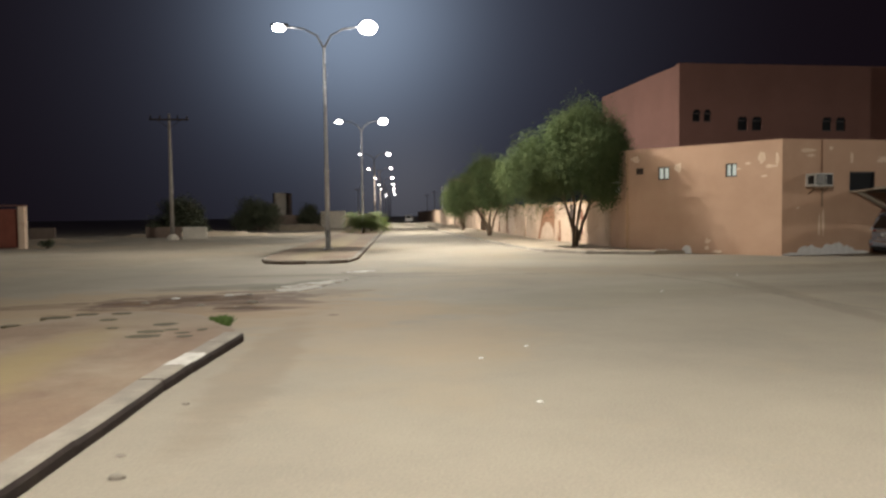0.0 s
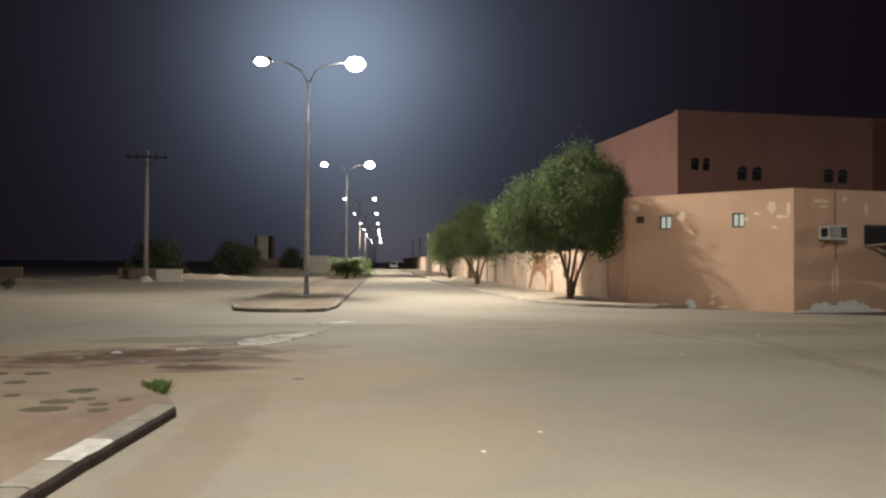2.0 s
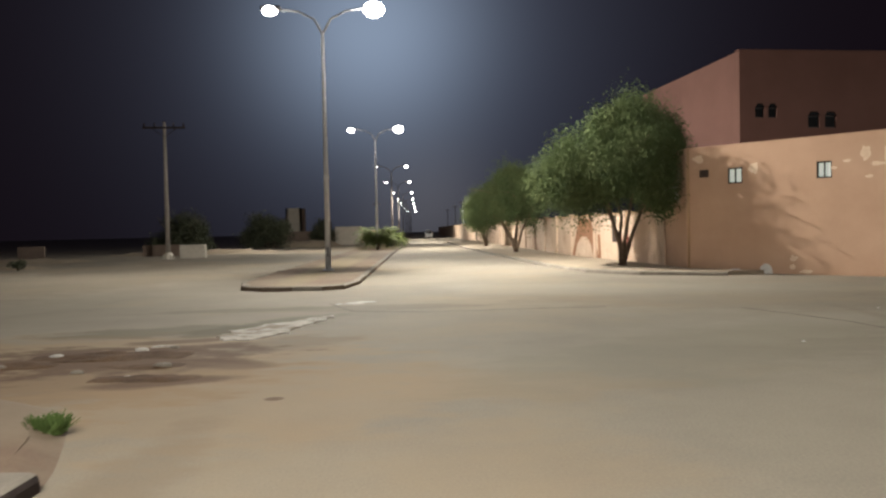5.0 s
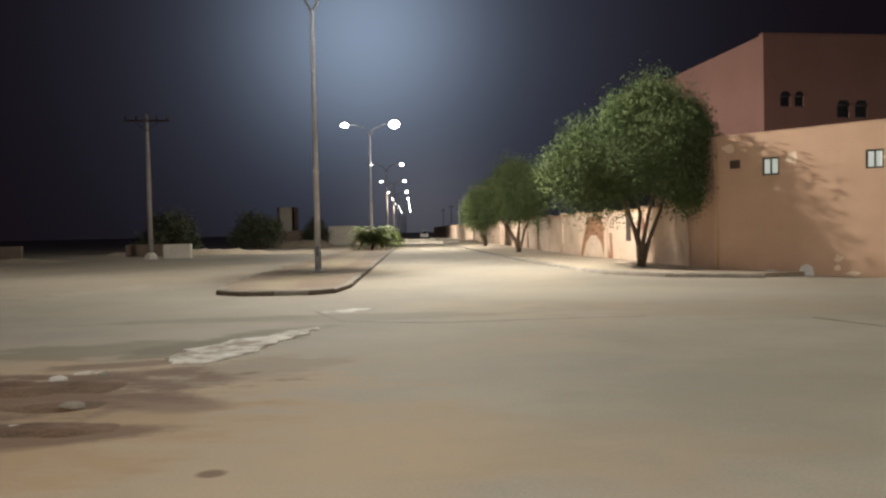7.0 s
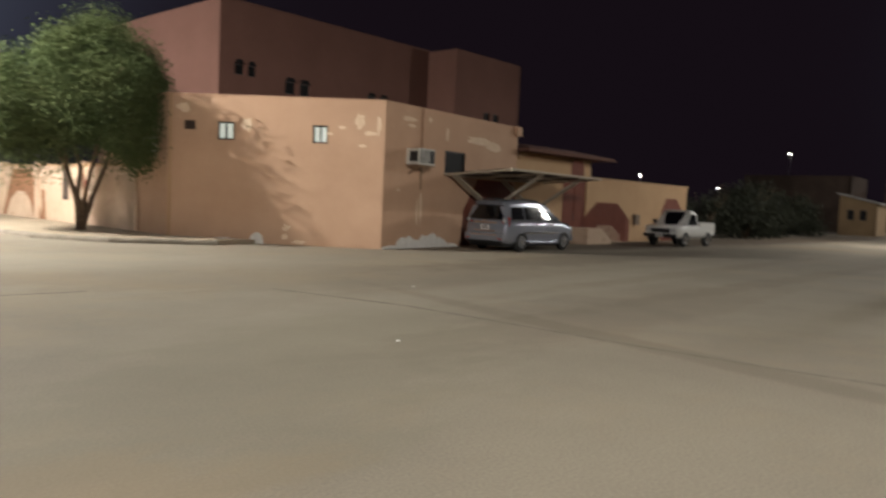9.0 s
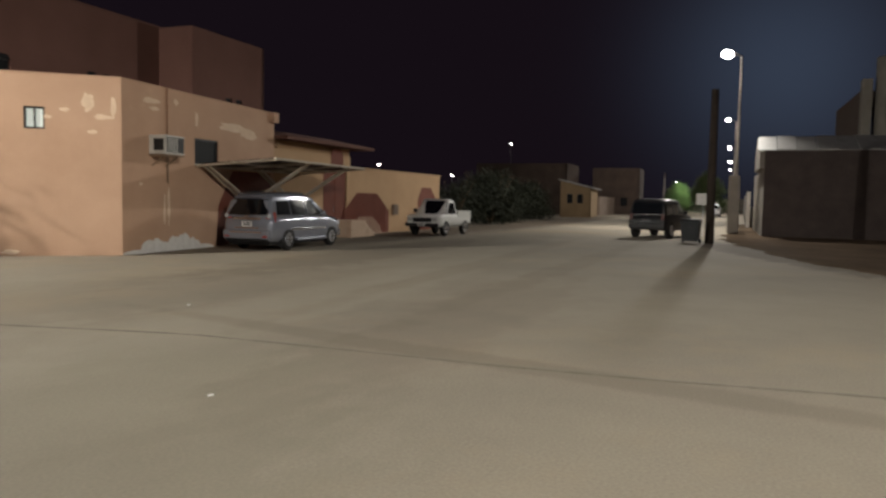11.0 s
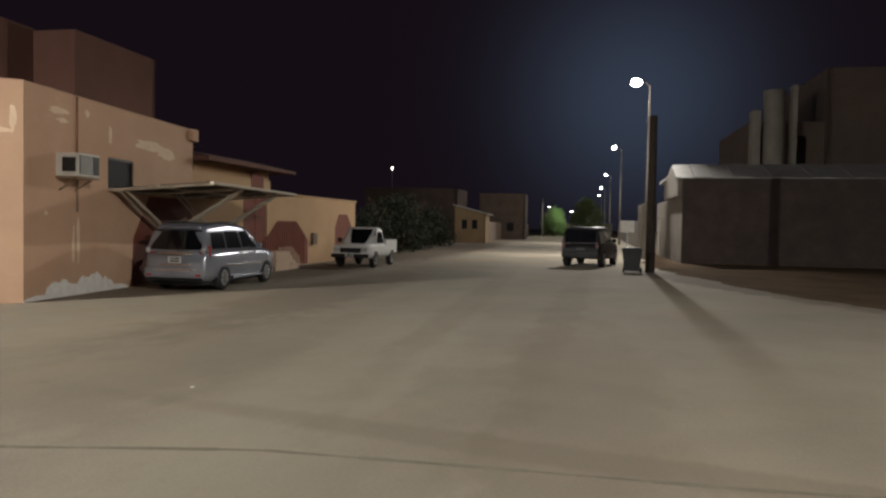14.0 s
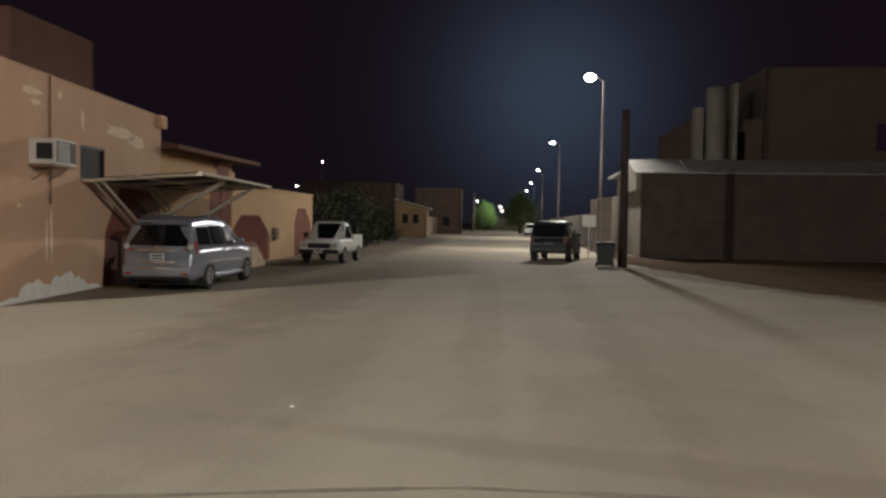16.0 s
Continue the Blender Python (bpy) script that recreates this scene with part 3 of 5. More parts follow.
for k, q in enumerate([[(-3.5, 15.0), (-3.2, 15.05), (-3.15, 15.15), (-3.45, 15.12)], [(-2.95, 12.45), (-2.6, 12.5), (-2.6, 12.58), (-2.95, 12.55)], [(-3.6, 14.3), (-3.35, 14.3), (-3.35, 14.38), (-3.6, 14.4)]]):
    patch("plaster_spill", ragged(q, k + 8, 0.1, 0.035), 0.02, M_SPILL, "broken strip of dried plaster in the dirt", "plaster", "stuff")
patch("plaster_spill", ragged([(-1.3, 21.3), (-0.5, 21.3), (-0.3, 21.9), (-1.2, 22.0)], 6, 0.12, 0.2), 0.006, M_SPILL, "thin dried plaster patch on the asphalt", "plaster", "stuff")
for k, (x, y) in enumerate([(1.8, 4.3), (2.19, 7.34), (1.47, 6.56), (6.5, 13.94), (10.1, 17.85)]):
    ob = part("litter_scrap", prism_bm(blob(x, y, 0.03, 0.02, k, 8, 0.6), 0, 0.008), M_WHITEPAINT)
    tagged(ob, "tiny pale scrap of litter on the asphalt", "litter")


def crack(pts, width, label):
    bm = bmesh.new()
    rnd = random.Random(int(abs(pts[0][0] * 13)))
    fine = []
    for (x0, y0), (x1, y1) in zip(pts, pts[1:]):
        for i in range(8):
            f = i / 8
            fine.append((x0 + (x1 - x0) * f, y0 + (y1 - y0) * f + 0.10 * noise.noise(Vector((x0 + (x1 - x0) * f, y0, 4)) * 2)))
    fine.append(pts[-1])
    for p, q in zip(fine, fine[1:]):
        w = width * rnd.uniform(0.5, 1.2)
        d = Vector((q[0] - p[0], q[1] - p[1])).normalized() * w
        add_prism(bm, [(p[0] + d.y, p[1] - d.x), (q[0] + d.y, q[1] - d.x), (q[0] - d.y, q[1] + d.x), (p[0] - d.y, p[1] + d.x)], -0.01, 0.004)
    ob = part("road_seam", bm, M_SEAM)
    return tagged(ob, label, "seam", kind="structure")


M_SEAM = surf("tarry_seam", (0.13, 0.11, 0.085), (0.21, 0.18, 0.138), 2.0, 0.9, 0.1)
crack([(-1.45, 21.6), (-0.7, 19.7), (0.9, 19.2), (2.5, 19.3), (4.9, 19.4)], 0.035, "dark crack across the asphalt")
crack([(7.6, 18.6), (8.4, 16.0), (8.6, 14.0), (8.75, 12.3), (9.0, 10.6), (9.3, 9.2), (9.8, 5.0)], 0.03, "dark seam across the asphalt")


# ---- street lamps ----
def twin_lamp(lit, k=1.0, metal=None):
    ob = new("street_lamp")
    metal = metal or M_POLE
    part("base_plate", prism_bm([(-0.22, -0.22), (0.22, -0.22), (0.22, 0.22), (-0.22, 0.22)], 0, 0.05), metal, ob)
    part("pole", tube_bm([(0, 0, 0.05), (0, 0, 4.0), (0, 0, 10.2)], [0.125, 0.105, 0.07], 12), metal, ob)
    part("collar", tube_bm([(0, 0, 3.85), (0, 0, 4.1)], [0.125, 0.125], 12), metal, ob)
    part("service_door", box_bm(-0.05, -0.15, 0.6, 0.05, -0.09, 1.0, 0.01), M_LAMPBODY, ob)
    for s in (-1, 1):
        part("arm", tube_bm([(0, 0, 10.1), (s * 0.35, 0, 10.75), (s * 1.0, 0, 11.08), (s * 1.9, 0, 11.2)], [0.05, 0.045, 0.04, 0.035], 8), metal, ob)
        h = part("lamp_head", box_bm(s * 1.75 if s > 0 else -2.6, -0.17, 11.14, s * 2.6 if s > 0 else -1.75, 0.17, 11.32, 0.05), M_LAMPBODY, ob)
        bm = bmesh.new()
        # Bowl larger than true size: k scales the glare built into it.
        bmesh.ops.create_uvsphere(bm, u_segments=16, v_segments=8, radius=1.0, matrix=Matrix.Translation((s * 2.22, 0, 11.13)) @ Matrix.Diagonal((0.46 * k, 0.42 * k, 0.33 * k, 1) if s > 0 else (0.33 * k, 0.28 * k, 0.2 * k, 1)))
        part("lamp_bowl", bm, lit, h, "glowing glass lamp bowl, enlarged to its glare")
    return ob


lamp = twin_lamp(M_LAMP)
tagged(lamp, "tall galvanised twin-arm street lamp, both heads lit", "street lamp", "lamps along the median")
lamp.matrix_basis = pose(-3.14, MEDIAN_Y[0], 0.14)
for y in MEDIAN_Y[1:3]:
    copy_thing(lamp, pose(-3.14, y, 0.14))
lamp_b = twin_lamp(M_LAMP, 0.55, M_POLEDULL)
tagged(lamp_b, "tall galvanised twin-arm street lamp, small bowls lit", "street lamp", "lamps along the median")
lamp_b.matrix_basis = pose(-3.14, MEDIAN_Y[3], 0.14)
for y in MEDIAN_Y[4:]:
    copy_thing(lamp_b, pose(-3.14, y, 0.14))


def power_pole(m, h, r0, r1, arm, label, material, group=""):
    """A tapered pole with a crossarm, its stays and insulators."""
    ob = thing("utility_pole", m, label, "pole", group)
    part("shaft", tube_bm([(0, 0, -0.02), (0, 0, h * 0.5), (0, 0, h)], [r0, (r0 + r1) / 2, r1], 12), material, ob)
    if arm > 1:
        part("footing", loft_bm([[Vector((s * math.cos(k * 0.785), s * math.sin(k * 0.785), z)) for k in range(8)] for s, z in ((r0 + 0.38, -0.02), (r0 + 0.24, 0.3), (r0 + 0.02, 0.5))], True, False), M_CONC, ob, "concrete collar at the foot")
    if not arm:
        return ob
    part("crossarm", box_bm(-arm, -0.2, h - 0.55, arm, -0.08, h - 0.42, 0.015), M_TIMBER, ob, "dark steel crossarm")
    for s in (-1, 1):
        part("stay", tube_bm([(s * arm * 0.6, -0.14, h - 0.5), (0, -0.1, h - 1.2)], [0.025, 0.025], 6), M_TIMBER, ob)
    for u in (-0.92, -0.45, 0.45, 0.92):
        part("insulator", tube_bm([(u * arm, -0.14, h - 0.42), (u * arm, -0.14, h - 0.3), (u * arm, -0.14, h - 0.22), (u * arm, -0.14, h - 0.12)], [0.03, 0.07, 0.05, 0.025], 8), M_TIMBER, ob, "dark glazed insulator")
    return ob


power_pole(pose(-18.25, 60.0, 0, 0, 0, 6), 10.4, 0.19, 0.10, 1.55, "pale tapered utility pole standing on sandy ground", M_POLEDULL)
power_pole(pose(34.9, 13.6, 0), 6.4, 0.19, 0.15, 0.0, "dark timber utility pole beside the rubbish bin", M_TIMBER)


def side_lamp(k):
    ob = new("street_lamp")
    part("base_plate", prism_bm([(-0.18, -0.18), (0.18, -0.18), (0.18, 0.18), (-0.18, 0.18)], 0, 0.05), M_POLEDULL, ob)
    part("pole", tube_bm([(0, 0, 0.05), (0, 0, 3.2), (0, 0, 10.7)], [0.11, 0.095, 0.06], 12), M_POLEDULL, ob)
    part("collar", tube_bm([(0, 0, 7.0), (0, 0, 7.15)], [0.09, 0.09], 12), M_POLEDULL, ob)
    part("arm", tube_bm([(0, 0, 10.65), (0, 0.25, 10.82), (0, 0.6, 10.86)], [0.045, 0.04, 0.035], 8), M_POLEDULL, ob)
    h = part("lamp_head", box_bm(-0.15, 0.45, 10.80, 0.15, 1.2, 10.96, 0.04), M_LAMPBODY, ob)
    bm = bmesh.new()
    # Rounded and scaled by k to take in the lamp's glare.
    bmesh.ops.create_uvsphere(bm, u_segments=16, v_segments=8, radius=1.0, matrix=Matrix.Translation((0, 0.82, 10.87)) @ Matrix.Diagonal((0.34 * k, 0.37 * k, 0.24 * k, 1)))
    part("lamp_bowl", bm, M_LAMP, h, "glowing glass lamp bowl, enlarged to its glare")
    return ob


sl = side_lamp(1.0)
tagged(sl, "single-arm galvanised street lamp, lit, by the verge", "street lamp", "lamps along the side street")
sl.matrix_basis = pose(SIDE_LAMPS[0][0], SIDE_LAMPS[0][1], 0.0)
sl_b = side_lamp(0.62)
tagged(sl_b, "single-arm street lamp with a small lit bowl, far off", "street lamp", "lamps along the side street")
sl_b.matrix_basis = pose(SIDE_LAMPS[1][0], SIDE_LAMPS[1][1], 0.0)
for x, y in SIDE_LAMPS[2:]:
    copy_thing(sl_b, pose(x, y, 0.0))


# ---- trees and shrubs ----
def leaf_mesh(name, clumps, count, size, material, seed, droop=0.5):
    """A crown of many small leaves set round clumps (x, y, z, rx, ry, rz)."""
    rs = np.random.RandomState(seed)
    c = np.array(clumps, float)
    vol = c[:, 3] * c[:, 4] * c[:, 5]
    idx = rs.choice(len(c), count, p=vol ** 0.7 / (vol ** 0.7).sum())
    d = rs.normal(size=(count, 3))
    d /= np.linalg.norm(d, axis=1)[:, None]
    r = rs.uniform(0.02, 1.0, count) ** 0.5 * rs.uniform(0.75, 1.45, count)
    p = c[idx, :3] + d * r[:, None] * c[idx, 3:6]
    a = rs.normal(size=(count, 3)) + np.array([0, 0, -droop])
    a /= np.linalg.norm(a, axis=1)[:, None]
    b = np.cross(a, rs.normal(size=(count, 3)))
    b /= np.linalg.norm(b, axis=1)[:, None]
    s = size * rs.uniform(0.6, 1.4, count)
    a, b = a * s[:, None], b * (s * 0.36)[:, None]
    v = np.stack([p - a, p + b, p + a, p - b], 1).reshape(-1, 3)
    me = bpy.data.meshes.new(name)
    me.from_pydata(v.tolist(), [], np.arange(count * 4).reshape(-1, 4).tolist())
    me.materials.append(material)
    return me


def make_tree(m, height, radius, lean, label, seed, leaves, material=M_LEAF, low=0.28, forks=5, skew=0.0, leaf=0.085, extra=()):
    rnd = random.Random(seed)
    ob = thing("tree", m, label, "tree")
    limbs, clumps = [], []
    for k in range(forks):
        a = 2 * math.pi * (k + rnd.uniform(-0.2, 0.2)) / forks
        reach, top = radius * rnd.uniform(0.35, 0.75), height * rnd.uniform(0.62, 0.86)
        pts = [Vector((0.06 * math.cos(a), 0.06 * math.sin(a), 0.05))]
        for i in range(1, 6):
            f = i / 5
            pts.append(Vector((lean[0] * f + math.cos(a) * reach * f ** 1.3 + rnd.uniform(-0.12, 0.12), lean[1] * f + math.sin(a) * reach * f ** 1.3 + rnd.uniform(-0.12, 0.12), top * f)))
        limbs.append(pts)
        for i in range(3):
            p = pts[-1 - i]
            q = p + Vector((rnd.uniform(-1, 1), rnd.uniform(-1, 1), rnd.uniform(-0.1, 0.6))) * radius * 0.45
            limbs.append([p, (p + q) / 2 + Vector((0, 0, 0.1)), q])
    part("trunk", tube_bm([(0, 0, -0.05), (0.03, 0.02, 0.3), (lean[0] * 0.15, lean[1] * 0.15, 0.85)], [0.27, 0.2, 0.16], 10), M_BARK, ob)
    for pts in limbs:
        r0 = 0.10 if len(pts) > 3 else 0.05
        part("limb", tube_bm(pts, [r0 * (1 - 0.8 * i / (len(pts) - 1)) for i in range(len(pts))], 7), M_BARK, ob)
    for k in range(230):
        a, f = rnd.uniform(0, 2 * math.pi), rnd.uniform(0, 1)
        h = low + (1 - low) * f
        env = math.sin(math.pi * min(1, (0.24 + 0.74 * f)) ** 0.8) ** 0.65
        rr = radius * env * math.sqrt(rnd.uniform(0.1, 1)) * 0.85
        s = radius * rnd.uniform(0.08, 0.26)
        lump = 1 + 0.22 * noise.noise(Vector((2.1 * math.cos(a), 2.1 * math.sin(a), 5 * f + seed)))
        rr *= lump
        clumps.append((lean[0] + skew * (f - 0.35) + rr * math.cos(a), lean[1] + rr * math.sin(a), height * h - s * 0.6, s, s, s * rnd.uniform(0.8, 1.9)))
    clumps += [(x, y, z, r, r, r * 1.2) for x, y, z, r in extra for _ in range(4)]
    crown = new("crown", leaf_mesh("crown", clumps, leaves, leaf, material, seed, 0.9))
    crown.parent = ob
    return ob


make_tree(pose(9.25, 33.8, 0.13), 6.6, 3.6, (-0.2, -0.1), "broad leafy green street tree with a forked trunk", 5, 190000, low=0.50, skew=1.1, leaf=0.052, extra=((1.3, -0.9, 3.0, 0.6), (1.6, -0.4, 3.4, 0.8), (0.9, -1.4, 3.5, 0.7), (1.9, -0.9, 3.9, 0.8), (0.3, -1.9, 3.7, 0.7), (1.2, -1.8, 4.3, 0.8), (-2.6, -0.6, 3.2, 0.8), (-3.0, 0.2, 3.6, 0.9), (0.9, -2.4, 3.0, 0.75), (0.9, -2.3, 4.1, 0.8), (0.2, -2.9, 3.5, 0.75), (0.3, -2.8, 4.6, 0.8), (1.3, -1.9, 5.0, 0.7), (0.9, -2.6, 2.4, 0.5), (0.1, -3.1, 2.9, 0.5)))
make_tree(pose(7.5, 54.5, 0.13), 5.8, 3.1, (-0.5, 0.0), "smaller leafy green street tree with low forks", 8, 80000, low=0.44, skew=0.8, leaf=0.058)
make_tree(pose(7.2, 74.0, 0.13), 5.0, 2.2, (-0.6, 0.0), "small leafy street tree beside the boundary wall", 11, 20000, low=0.42, leaf=0.07)


def make_shrub(m, rx, ry, h, leaves, label, seed, material, size=0.12, name="shrub"):
    rnd = random.Random(seed)
    ob = thing(name, m, label, "shrub")
    for k in range(7):
        a = rnd.uniform(0, 6.3)
        part("stem", tube_bm([(0, 0, -0.02), (0.3 * rx * math.cos(a), 0.3 * ry * math.sin(a), h * 0.4), (0.7 * rx * math.cos(a), 0.7 * ry * math.sin(a), h * 0.8)], [0.035, 0.025, 0.01], 6), M_BARK, ob)
    cl = []
    for k in range(26):
        a, q = rnd.uniform(0, 6.3), math.sqrt(rnd.uniform(0, 1))
        z = h * rnd.uniform(0.15, 0.85) * (1 - 0.45 * q)
        s = h * rnd.uniform(0.14, 0.26)
        cl.append((rx * 0.8 * q * math.cos(a), ry * 0.8 * q * math.sin(a), z + 0.1, s * 1.1, s * 1.1, s))
    crown = new("foliage", leaf_mesh("foliage", cl, leaves, size, material, seed, -0.3))
    crown.parent = ob
    return ob


def frond_bush(m, reach, h, count, label, seed):
    """A clump of arching fronds, each a midrib with leaflets down both sides."""
    rs = np.random.RandomState(seed)
    ob = thing("frond_bush", m, label, "shrub")
    part("stem", tube_bm([(0, 0, -0.02), (0.05, 0, h * 0.2), (0.1, 0.05, h * 0.35)], [0.16, 0.13, 0.08], 8), M_BARK, ob)
    verts = []
    for k in range(count):
        a, lift = rs.uniform(0, 6.283), rs.uniform(0.35, 1.25)
        out = Vector((math.cos(a), math.sin(a), 0))
        side = Vector((-out.y, out.x, 0))
        base = out * rs.uniform(0, reach * 0.35) + side * rs.uniform(-0.4, 0.4) * reach
        length = reach * rs.uniform(0.6, 1.1)
        for i in range(14):
            f = (i + 1) / 14
            p = base + out * length * f + Vector((0, 0, h * (0.2 + lift * f * 0.95 - 0.75 * f * f)))
            for s in (-1, 1):
                tip = p + (side * s * 0.9 + out * 0.5 + Vector((0, 0, -0.35 * rs.uniform(0.4, 1.2)))) * 0.5 * (1.1 - 0.6 * f)
                w = out * 0.05
                verts += [p - w, p + w, tip + w * 0.3, tip - w * 0.3]
    me = bpy.data.meshes.new("fronds")
    me.from_pydata([tuple(v) for v in verts], [], [tuple(range(i, i + 4)) for i in range(0, len(verts), 4)])
    me.materials.append(M_LEAFBRIGHT)
    new("fronds", me).parent = ob
    return ob


frond_bush(pose(-2.9, 69.0, 0.14), 1.5, 3.1, 150, "bright green frond bush growing on the median", 3)
frond_bush(pose(-2.4, 76.5, 0.14), 1.4, 2.8, 110, "green frond bush growing on the median", 4)
frond_bush(pose(-2.2, 85.0, 0.14), 1.4, 2.4, 90, "low green frond bush on the median", 6)
make_shrub(pose(-17.0, 92.0, 0), 3.4, 2.5, 5.2, 14000, "dusty dark shrub beyond the road", 7, M_LEAFDUST, 0.13)
make_shrub(pose(-23.5, 80.0, 0), 3.6, 2.5, 4.6, 13000, "dusty dark shrub beyond the road", 9, M_LEAFDUST, 0.13)
make_shrub(pose(-12.0, 101.0, 0), 1.8, 1.8, 4.0, 6000, "dusty dark shrub beside a mud wall", 12, M_LEAFDUST, 0.13)
make_shrub(pose(-21.5, 45.0, 0), 0.5, 0.5, 0.8, 500, "small dry shrub in sand", 13, M_LEAFDUST, 0.08)
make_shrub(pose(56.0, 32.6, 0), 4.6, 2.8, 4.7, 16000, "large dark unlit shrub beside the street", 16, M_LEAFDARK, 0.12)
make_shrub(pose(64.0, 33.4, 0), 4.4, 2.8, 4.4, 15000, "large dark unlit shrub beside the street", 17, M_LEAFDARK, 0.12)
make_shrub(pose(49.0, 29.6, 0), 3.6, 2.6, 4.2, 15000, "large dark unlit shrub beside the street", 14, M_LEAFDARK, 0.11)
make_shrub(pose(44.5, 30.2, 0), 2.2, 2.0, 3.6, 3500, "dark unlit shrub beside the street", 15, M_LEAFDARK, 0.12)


def tuft(x, y, z, r, h, seed, n=170):
    rs = np.random.RandomState(seed)
    bm = bmesh.new()
    for k in range(n):
        a, q = rs.uniform(0, 6.28), r * math.sqrt(rs.uniform(0, 1))
        bx, by = q * math.cos(a), q * math.sin(a)
        o = rs.normal(0, 0.06, 2)
        t = h * rs.uniform(0.5, 1.1)
        w = 0.012
        bm.faces.new([bm.verts.new(p) for p in ((bx - w, by, 0), (bx + w, by, 0), (bx + o[0] + w * 0.3, by + o[1], t), (bx + o[0] - w * 0.3, by + o[1], t))])
    ob = part("grass_tuft", bm, M_GRASS, m=pose(x, y, z))
    return tagged(ob, "green grass tuft at the broken median end", "grass", kind="stuff")


tuft(-2.56, 9.8, 0.03, 0.15, 0.16, 4, 300)


# ---- corner building ----
A, B, C, D = (10.94, 30.97), (15.69, 25.91), (23.6, 27.4), (10.9, 33.4)
E_ = (39.3, 28.6)
H1 = 4.62
house = thing("corner_building", pose(*B, 0), "flat-roofed tan plastered corner building with a cut-off corner", "building")


def into(ob_m, m):
    return ob_m.inverted() @ m


HM = pose(*B, 0)
lenA, lenB, lenD = span(A, B), span(B, C), span(D, A)
win_a = [(1.62, 2.16, 3.23, 3.80), (4.66, 5.14, 3.23, 3.79)]
wa = part("wall", wall_bm(lenA, H1, 0.25, win_a), M_PLASTER, house, "cut-off corner wall, flaking tan plaster", into(HM, along(A, B)))
win_b = [(3.2, 4.46, 2.55, 3.35)]
wb = part("wall", wall_bm(lenB, H1, 0.25, win_b), M_PLASTER, house, "street wall, flaking tan plaster", into(HM, along(B, C)))
part("wall", wall_bm(lenD, H1, 0.25), M_PLASTER, house, m=into(HM, along(D, A)))
Cb, Db = (22.6, 36.0), (10.9, 36.5)
part("wall", wall_bm(span(C, Cb), H1, 0.25), M_PLASTER, house, m=into(HM, along(C, Cb)))
part("wall", wall_bm(span(Cb, Db), H1, 0.25), M_PLASTER, house, m=into(HM, along(Cb, Db)))
part("wall", wall_bm(span(Db, D), H1, 0.25), M_PLASTER, house, m=into(HM, along(Db, D)))
part("roof", prism_bm([(x, y) for x, y in ((11.1, 33), (11.2, 31.1), (15.8, 26.2), (24.0, 27.75), (22.4, 35.8), (11.1, 36.3))], H1 - 0.5, H1 - 0.35), M_CONC, house, "flat concrete roof", into(HM, Matrix()))
cop = bmesh.new()
for p, q in ((D, A), (A, B), (B, C)):
    add_box(cop, -0.005, -0.015, H1, span(p, q) + 0.005, 0.27, H1 + 0.03, along(p, q))
part("coping", cop, M_PLASTER, house, "thin plaster coping", into(HM, Matrix()))
part("fascia", box_bm(lenB - 0.30, -0.16, H1 - 0.33, lenB + 0.06, 0.3, H1 + 0.02), M_PLASTER, house, m=into(HM, along(B, C)))


def small_window(u0, u1, z0, z1, base, lit, leaves=2):
    t = 0.05
    st_ = (u1 - u0 - t) / leaves
    f = wall_bm(u1 - u0, z1 - z0, 0.09, [(t + st_ * k, st_ * (k + 1), t, z1 - z0 - t) for k in range(leaves)])
    bmesh.ops.translate(f, verts=list(f.verts), vec=(u0, 0.03, z0))
    w = part("window", f, M_FRAME, house, "dark aluminium window frame", into(HM, base))
    step = (u1 - u0 - t) / leaves
    for k in range(leaves):
        x = u0 + t + step * k
        part("pane", box_bm(x, 0.07, z0 + t, x + step - t, 0.078, z1 - t), M_PANELIT if lit[k] else M_PANE, w, "frosted pane lit from inside" if lit[k] else "dark pane")
    return w


small_window(*win_a[0], along(A, B), (True, True))
small_window(*win_a[1], along(A, B), (True, True))
small_window(*win_b[0], along(B, C), (False,), 1)
part("curtain", box_bm(4.72, 0.09, 3.28, 4.86, 0.1, 3.55), M_PANE, house, m=into(HM, along(A, B)))
# patched holes, drain pipe, conduit, flaked lime at the foot
part("vent_hole", box_bm(0.55, -0.01, 3.52, 0.9, 0.02, 3.8), M_DARKWALL, house, "bricked-up vent opening", into(HM, along(A, B)))
part("drain_pipe", tube_bm([(0.12, -0.06, 0.1), (0.12, -0.06, H1)], [0.04, 0.04], 8), M_PLASTER2, house, m=into(HM, along(A, B)))
part("drain_pipe", tube_bm([(1.85, -0.04, 1.95), (1.85, -0.04, 2.7)], [0.025, 0.025], 8), M_RUSTPOLE, house, "thin rusty pipe below the cooler", into(HM, along(B, C)))
part("drain_pipe", tube_bm([(1.85, -0.03, 3.3), (1.85, -0.03, H1)], [0.022, 0.022], 8), M_BROWNPAINT, house, m=into(HM, along(B, C)))


